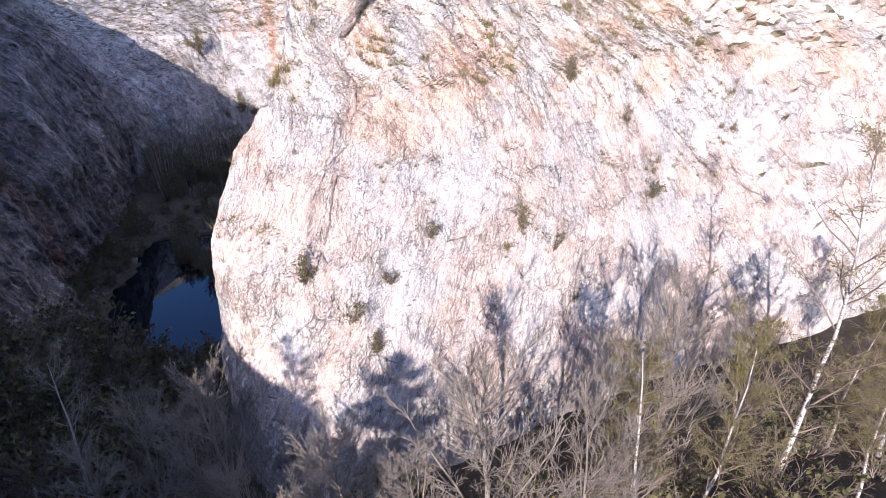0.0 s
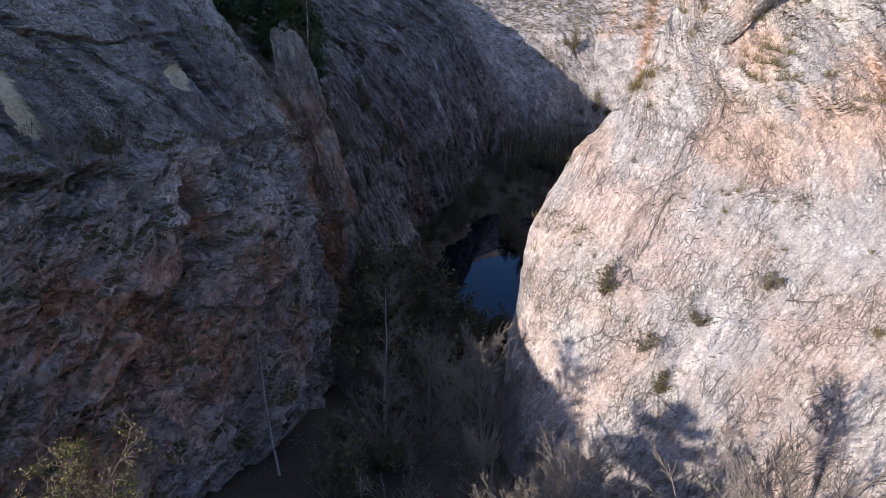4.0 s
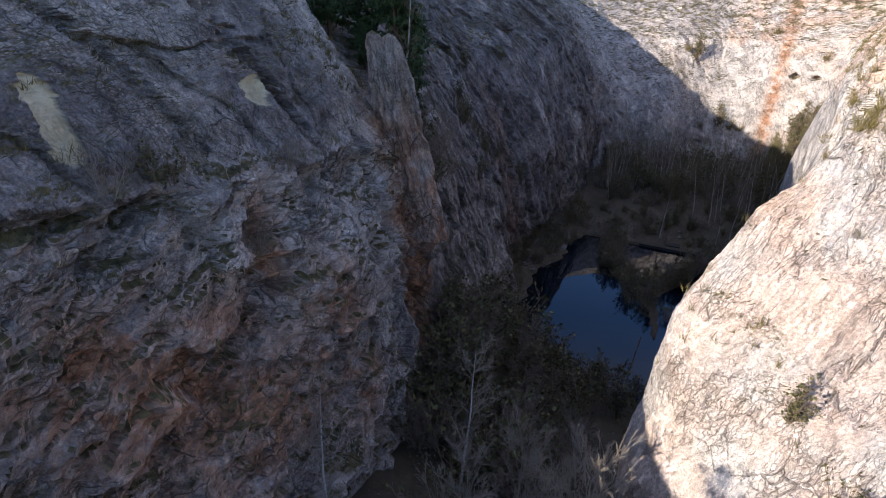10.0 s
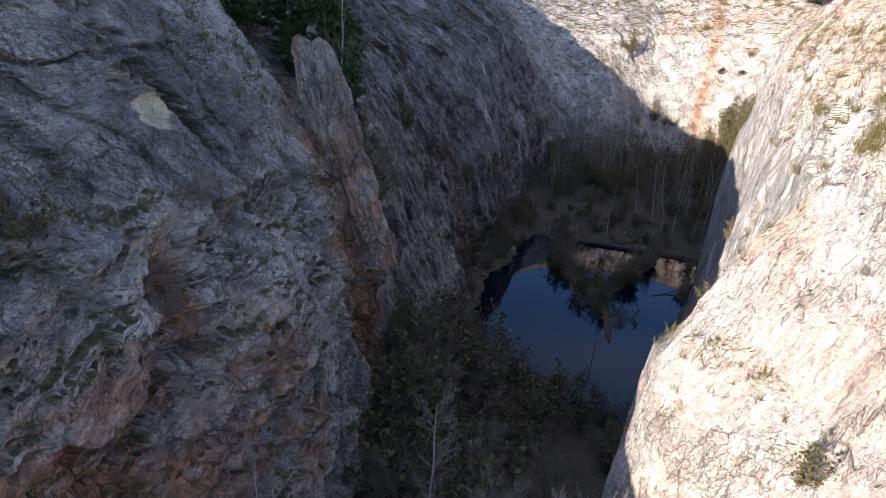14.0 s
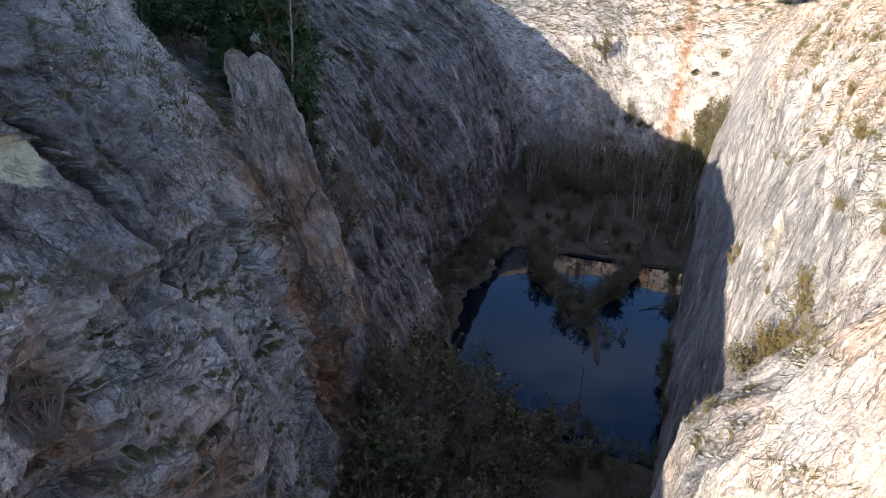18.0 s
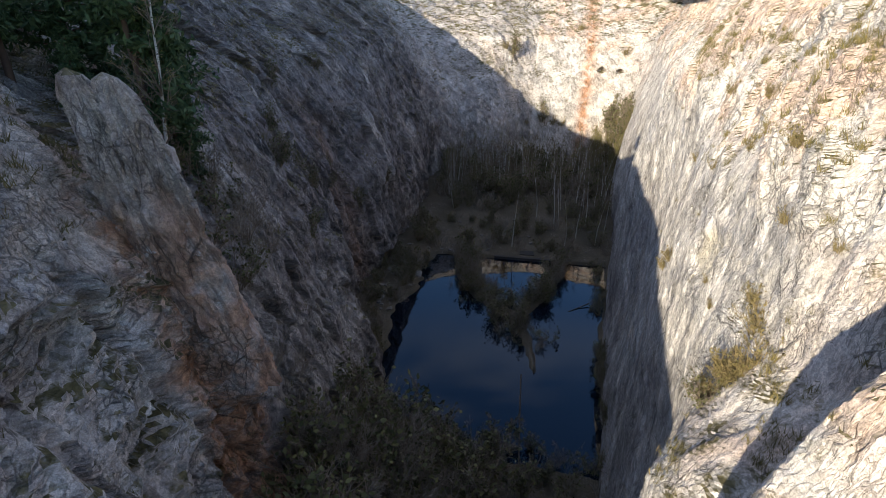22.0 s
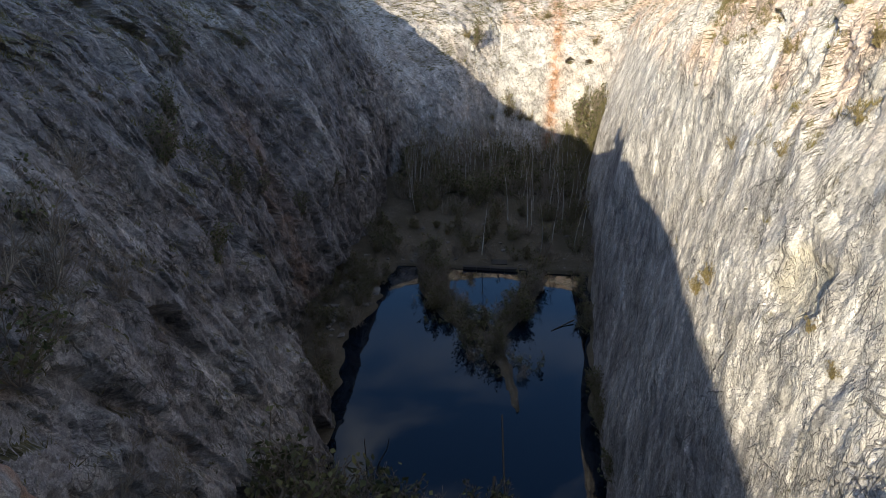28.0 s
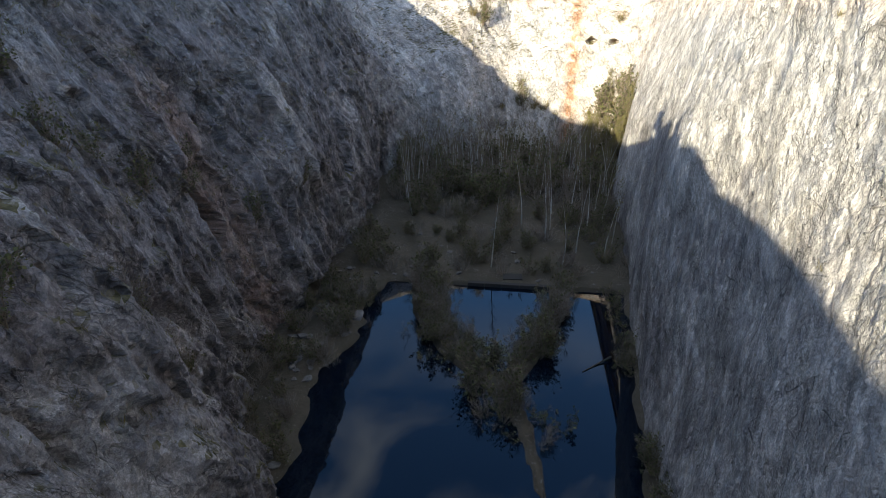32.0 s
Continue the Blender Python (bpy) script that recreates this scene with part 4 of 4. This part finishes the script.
for i in range(190):
    y = rng.uniform(3, 70)
    on_ground((shrub + green)[i % 6], rng.uniform(-25, 32), y, rng.uniform(0, 6.28), rng.uniform(0.45, 1.1) + 0.9 * smooth(20, 45, y))
# pines and a birch in the gully behind the spire, shrubs on the ledges
for y, z, s, k in ((-92, 48.5, 0.75, 0), (-90.5, 48, 0.7, 1), (-93.2, 51, 0.7, 1), (-88.5, 50, 0.7, 0), (-91.5, 52, 0.7, 1), (-89.5, 53, 0.75, 0), (-94, 54, 0.6, 0), (-87, 52, 0.6, 1), (-89, 46.5, 0.5, 1)):
    on_face(pine[k], "wall_left_near", y, z, rng.uniform(0, 6.28), s)
on_face(birch[1], "wall_left_near", -93, 46.6, 1.0, 0.55)
for y, z, s in ((-116.5, 41, 1.2), (-117, 43, 1.0), (-131, 43, 1.3), (-134, 45, 1.2), (-113, 46.5, 0.7), (-109, 46.3, 0.6), (-121, 47.3, 0.8), (-125, 47.6, 0.9), (-92, 42, 1.0), (-89, 43, 1.1), (-86, 41, 1.2), (-84, 43, 0.9), (-95, 44, 0.8), (-82, 38, 0.9), (-79, 44, 0.9), (-88, 30, 1.0), (-85, 27, 1.2), (-90, 45, 1.0), (-88, 46, 1.1), (-87, 39, 1.1), (-90, 39, 0.9), (-91, 48, 1.0)):
    on_face((shrub + green)[int(rng.integers(6))], "wall_left_near", y, z, rng.uniform(0, 6.28), s * 0.8)
for i in range(16):
    z = rng.uniform(8, 46)
    on_face((green + shrub)[int(rng.integers(6))], "wall_left_near" if z > 28 else "wall_left_far", -65.5 + 0.52 * (47 - z) + rng.uniform(-0.5, 1.5), z, rng.uniform(0, 6.28), rng.uniform(0.5, 0.95))
for y, z in ((-49, 36), (-46, 35), (-50, 42), (-40, 30), (-28, 21), (-30, 31), (-33, 28), (-22, 20), (-38, 47), (-10, 22), (-45, 50), (-20, 48)):
    on_face(green[int(rng.integers(3))], "wall_left_far", y, z, rng.uniform(0, 6.28), rng.uniform(0.5, 0.9))
for y, z, s in ((-99, 37.4, 1.0), (-97, 37.2, 1.1), (-95, 37, 1.2), (-93, 37, 1.0), (-91.5, 37, 1.1), (-98.6, 36, 0.9), (-94, 38.5, 1.1), (-90, 39.5, 1.2), (-88, 40.5, 0.8), (-83, 37, 0.5), (-80, 37.5, 0.5), (-66, 33, 1.0), (-64, 31, 0.8), (-68, 44, 0.6), (-57, 42, 0.7), (-73, 47, 0.7), (-78, 49, 0.8), (-84, 50, 0.9), (-88, 46, 0.6), (-60, 50, 0.8), (-70, 51, 0.9)):
    on_face(straw[int(rng.integers(3))], "wall_right_near", y, z, rng.uniform(0, 6.28), s)
for x, z, s in ((19, 39, 1.0), (21, 44, 1.1), (25, 46, 0.9), (23, 37, 1.2), (26, 33, 1.1), (30, 35, 0.8), (34, 38, 0.9), (41, 23, 1.0), (44, 36, 1.3), (47, 34, 1.0), (53, 49, 1.2), (36, 52, 1.0), (60, 44, 1.1), (28, 30, 1.0), (50, 28, 1.0), (20, 36, 1.2), (62, 36, 1.2), (42, 35, 1.2)):
    on_face((straw + green)[int(rng.integers(6))], "wall_bluff", x, z, rng.uniform(0, 6.28), 0.42 * s, 0)
for x, z, s in ((12, 20, 1.8), (9, 20, 1.6), (15, 19.5, 1.6), (33, 22, 1.5), (-5, 44, 1.6), (-8, 46, 1.8), (2, 20, 1.5), (20, 52, 1.5), (36, 44, 1.6), (37, 25, 1.8), (35, 16, 1.8)):
    on_face((straw + green)[int(rng.integers(6))], "wall_far", x, z, rng.uniform(0, 6.28), s, 0)


# sunlit scrub in the corner of the end wall
for i in range(34):
    x, z = rng.uniform(31, 40), rng.uniform(4, 22)
    on_face(birch[2] if i % 5 == 0 else (green + straw)[i % 6], "wall_far" if i % 2 else "wall_right_far", x if i % 2 else rng.uniform(56, 68), z, rng.uniform(0, 6.28), rng.uniform(0.3, 0.5) if i % 5 == 0 else rng.uniform(1.2, 2.2), 0 if i % 2 else 1)


for i in range(14):
    on_ground(birch[2], rng.uniform(26, 35), rng.uniform(50, 68), rng.uniform(0, 6.28), rng.uniform(0.55, 0.85))


# ---- stones, timber and small things ----
def stone_material():
    k = Nodes("grey_rubble")
    a, b = k.noise(1.3, 6, 0.65), k.noise(9.0, 5, 0.75)
    colour = k.mix(k.ramp(a, 0.35, 0.65), (0.10, 0.09, 0.08), (0.24, 0.22, 0.20))
    colour = k.mix(1.0, colour, k.ramp(b, 0.3, 0.7, 1.25, 0.6), "MULTIPLY")
    return k.done(colour, 0.92, k.bump(b, 0.7, 0.06))


STONE = stone_material()
EDGE = bark_material("dark_wet_concrete", (0.06, 0.055, 0.05), (0.03, 0.028, 0.026))
DEADWOOD = bark_material("dead_wood", (0.10, 0.08, 0.06), (0.04, 0.033, 0.028))


def make_boulder(seed):
    g = np.random.default_rng(seed)
    bm = bmesh.new()
    bmesh.ops.create_icosphere(bm, subdivisions=3, radius=0.5)
    cuts = [(Vector(g.normal(size=3)).normalized(), g.uniform(0.26, 0.42)) for _ in range(9)]
    for v in bm.verts:
        for n, far in cuts:
            over = v.co.dot(n) - far
            if over > 0:
                v.co -= n * over
        v.co *= 1 + 0.05 * noise.noise(v.co * 5 + Vector((seed, 0, 0)))
    bm.normal_update()
    me = bpy.data.meshes.new("boulder")
    bm.to_mesh(me)
    bm.free()
    layer = me.color_attributes.new("wear_shade", "FLOAT_COLOR", "POINT")
    layer.data.foreach_set("color", np.tile(np.array([0, 0, 0.4, 0.75], np.float32), len(me.vertices)))
    me.materials.append(STONE)
    return tagged(new("boulder", me), "angular grey limestone boulder lying on the shore", "boulder", "boulders round the lake")


boulders = [make_boulder(i) for i in range(5)]


def lay_boulder(k, x, y, size):
    z = float(ground_height(np.array([x]), np.array([y]))[0])
    m = Matrix.LocRotScale((x, y, z + 0.12 * size), Euler((rng.uniform(-0.3, 0.3), rng.uniform(-0.3, 0.3), rng.uniform(0, 6.28))), (size * rng.uniform(0.8, 1.4), size, size * rng.uniform(0.5, 0.8)))
    if boulders[k].name in LAID:
        copy_thing(boulders[k], m)
    else:
        LAID.add(boulders[k].name)
        boulders[k].matrix_basis = m


LAID = set()
for i in range(46):
    lay_boulder(i % 5, rng.uniform(-27, -16.8), rng.uniform(-50, 4), rng.uniform(0.5, 1.9))
for i in range(26):
    lay_boulder(i % 5, rng.uniform(-20, 28), rng.uniform(1.5, 26), rng.uniform(0.4, 1.2))
for i in range(22):
    lay_boulder(i % 5, rng.uniform(-7, 6), rng.uniform(-98, -66), rng.uniform(0.5, 1.6))
for i in range(14):
    y = rng.uniform(-52, 2)
    lay_boulder(i % 5, (22.4 if y < -25 else 24.8 + 0.08 * y) - 0.3, y, rng.uniform(0.4, 1.0))


def box_mesh(name, size, mat, bevel=0.04):
    bm = bmesh.new()
    bmesh.ops.create_cube(bm, size=1.0)
    bmesh.ops.scale(bm, vec=size, verts=bm.verts)
    bmesh.ops.bevel(bm, geom=bm.edges[:], offset=bevel, segments=2, affect="EDGES")
    me = bpy.data.meshes.new(name)
    bm.to_mesh(me)
    bm.free()
    me.materials.append(mat)
    return me


quay = tagged(new("quay_edge"), "low dark concrete edge along the far shore", "quay edge")
quay.location = (8.6, 0.2, 0.0)
for i in range(6):
    slab = part("slab", box_mesh("slab", (3.05, 0.9, 1.0), EDGE), quay)
    slab.location = (-8.0 + i * 3.15, 0.0, 0.18 + 0.03 * (i % 2))
plate = tagged(new("dark_hatch", box_mesh("dark_hatch", (3.6, 2.0, 0.3), EDGE)), "dark flat slab lying on the far shore", "slab")
plate.matrix_basis = pose(7.2, 2.9, 0.75, 6, 0, 4)


def stick_thing(name, label, category, points, r0, r1):
    pts = spline(points, 6)
    n = len(pts) - 1
    rows = [(pts[i], pts[i + 1], r0 + (r1 - r0) * i / n, r0 + (r1 - r0) * (i + 1) / n) for i in range(n)]
    return tagged(new(name, tubes(name, rows, DEADWOOD, 7)), label, category)


stick_thing("floating_pole", "long thin dark pole floating on the lake", "pole", [(8.6, -46.5, 0.04), (8.9, -55, 0.05), (9.2, -62, 0.05), (9.6, -71, 0.05)], 0.13, 0.1)
stick_thing("floating_log", "short dark log floating on the lake", "log", [(7.8, -57.6, 0.05), (7.75, -58.5, 0.08), (7.7, -59.6, 0.05)], 0.2, 0.16)
stick_thing("dead_stem", "leaning dead stem standing in the water", "dead wood", [(-7.0, -59, -0.8), (-6.6, -58.6, 1.5), (-5.6, -58.2, 3.6), (-5.3, -57.9, 5.2)], 0.12, 0.04)
stick_thing("dead_stem", "upright dead stem standing in the water", "dead wood", [(-8.4, -58, -0.8), (-8.4, -58, 2.0), (-8.5, -57.8, 4.6)], 0.11, 0.04)
stick_thing("fallen_trunk", "fallen grey trunk lying in the shallows", "dead wood", [(21.6, -20, 0.5), (19.5, -21.5, 0.15), (17.2, -23.5, 0.05)], 0.16, 0.06)


def ledge_grass(face, count, seed, label, lo, hi, flat=0.62):
    """Dry tufts where a rock face has ledges."""
    g = np.random.default_rng(seed)
    P = FACES[face]
    n = np.cross(P[1:, :-1] - P[:-1, :-1], P[:-1, 1:] - P[:-1, :-1])
    n = n / np.maximum(np.linalg.norm(n, axis=2), 1e-9)[:, :, None]
    ok = np.argwhere((np.abs(n[:, :, 2]) > flat) & (P[:-1, :-1, 2] > lo) & (P[:-1, :-1, 2] < hi))
    if len(ok) < 10:
        return
    ok = ok[g.integers(0, len(ok), count)]
    base = P[ok[:, 0], ok[:, 1]]
    patch = fbm(base * 0.25, 3, 55)
    base = base[patch > 0.18]
    blades = 16
    m = len(base) * blades
    root = np.repeat(base, blades, 0) + g.normal(size=(m, 3)) * np.array([0.16, 0.16, 0.02])
    tip = root + g.normal(size=(m, 3)) * np.array([0.2, 0.2, 0.05]) + np.array([0, 0, 1]) * g.uniform(0.25, 0.75, (m, 1))
    side = g.normal(size=(m, 3)) * 0.013
    verts = np.stack([root - side, root + side, tip], 1).reshape(-1, 3)
    me = quick_mesh("ledge_grass", verts, np.arange(m * 3).reshape(-1, 3), STRAW)
    tagged(new("ledge_grass", me), label, "grass", kind="stuff")


ledge_grass("wall_left_near", 2600, 1, "dry brown grass on the ledges of the shaded face", 24, 66, 0.6)
ledge_grass("wall_left_far", 2600, 2, "dry grass on the ribs of the shaded slab", 12, 66, 0.66)
ledge_grass("wall_right_near", 2200, 3, "yellow dry grass on the ledges of the sunlit wall", 30, 66, 0.66)
ledge_grass("wall_bluff", 3600, 4, "yellow dry grass on the ledges of the bluff", 20, 66, 0.66)
ledge_grass("wall_far", 2500, 5, "yellow dry grass on the end wall", 10, 66, 0.7)
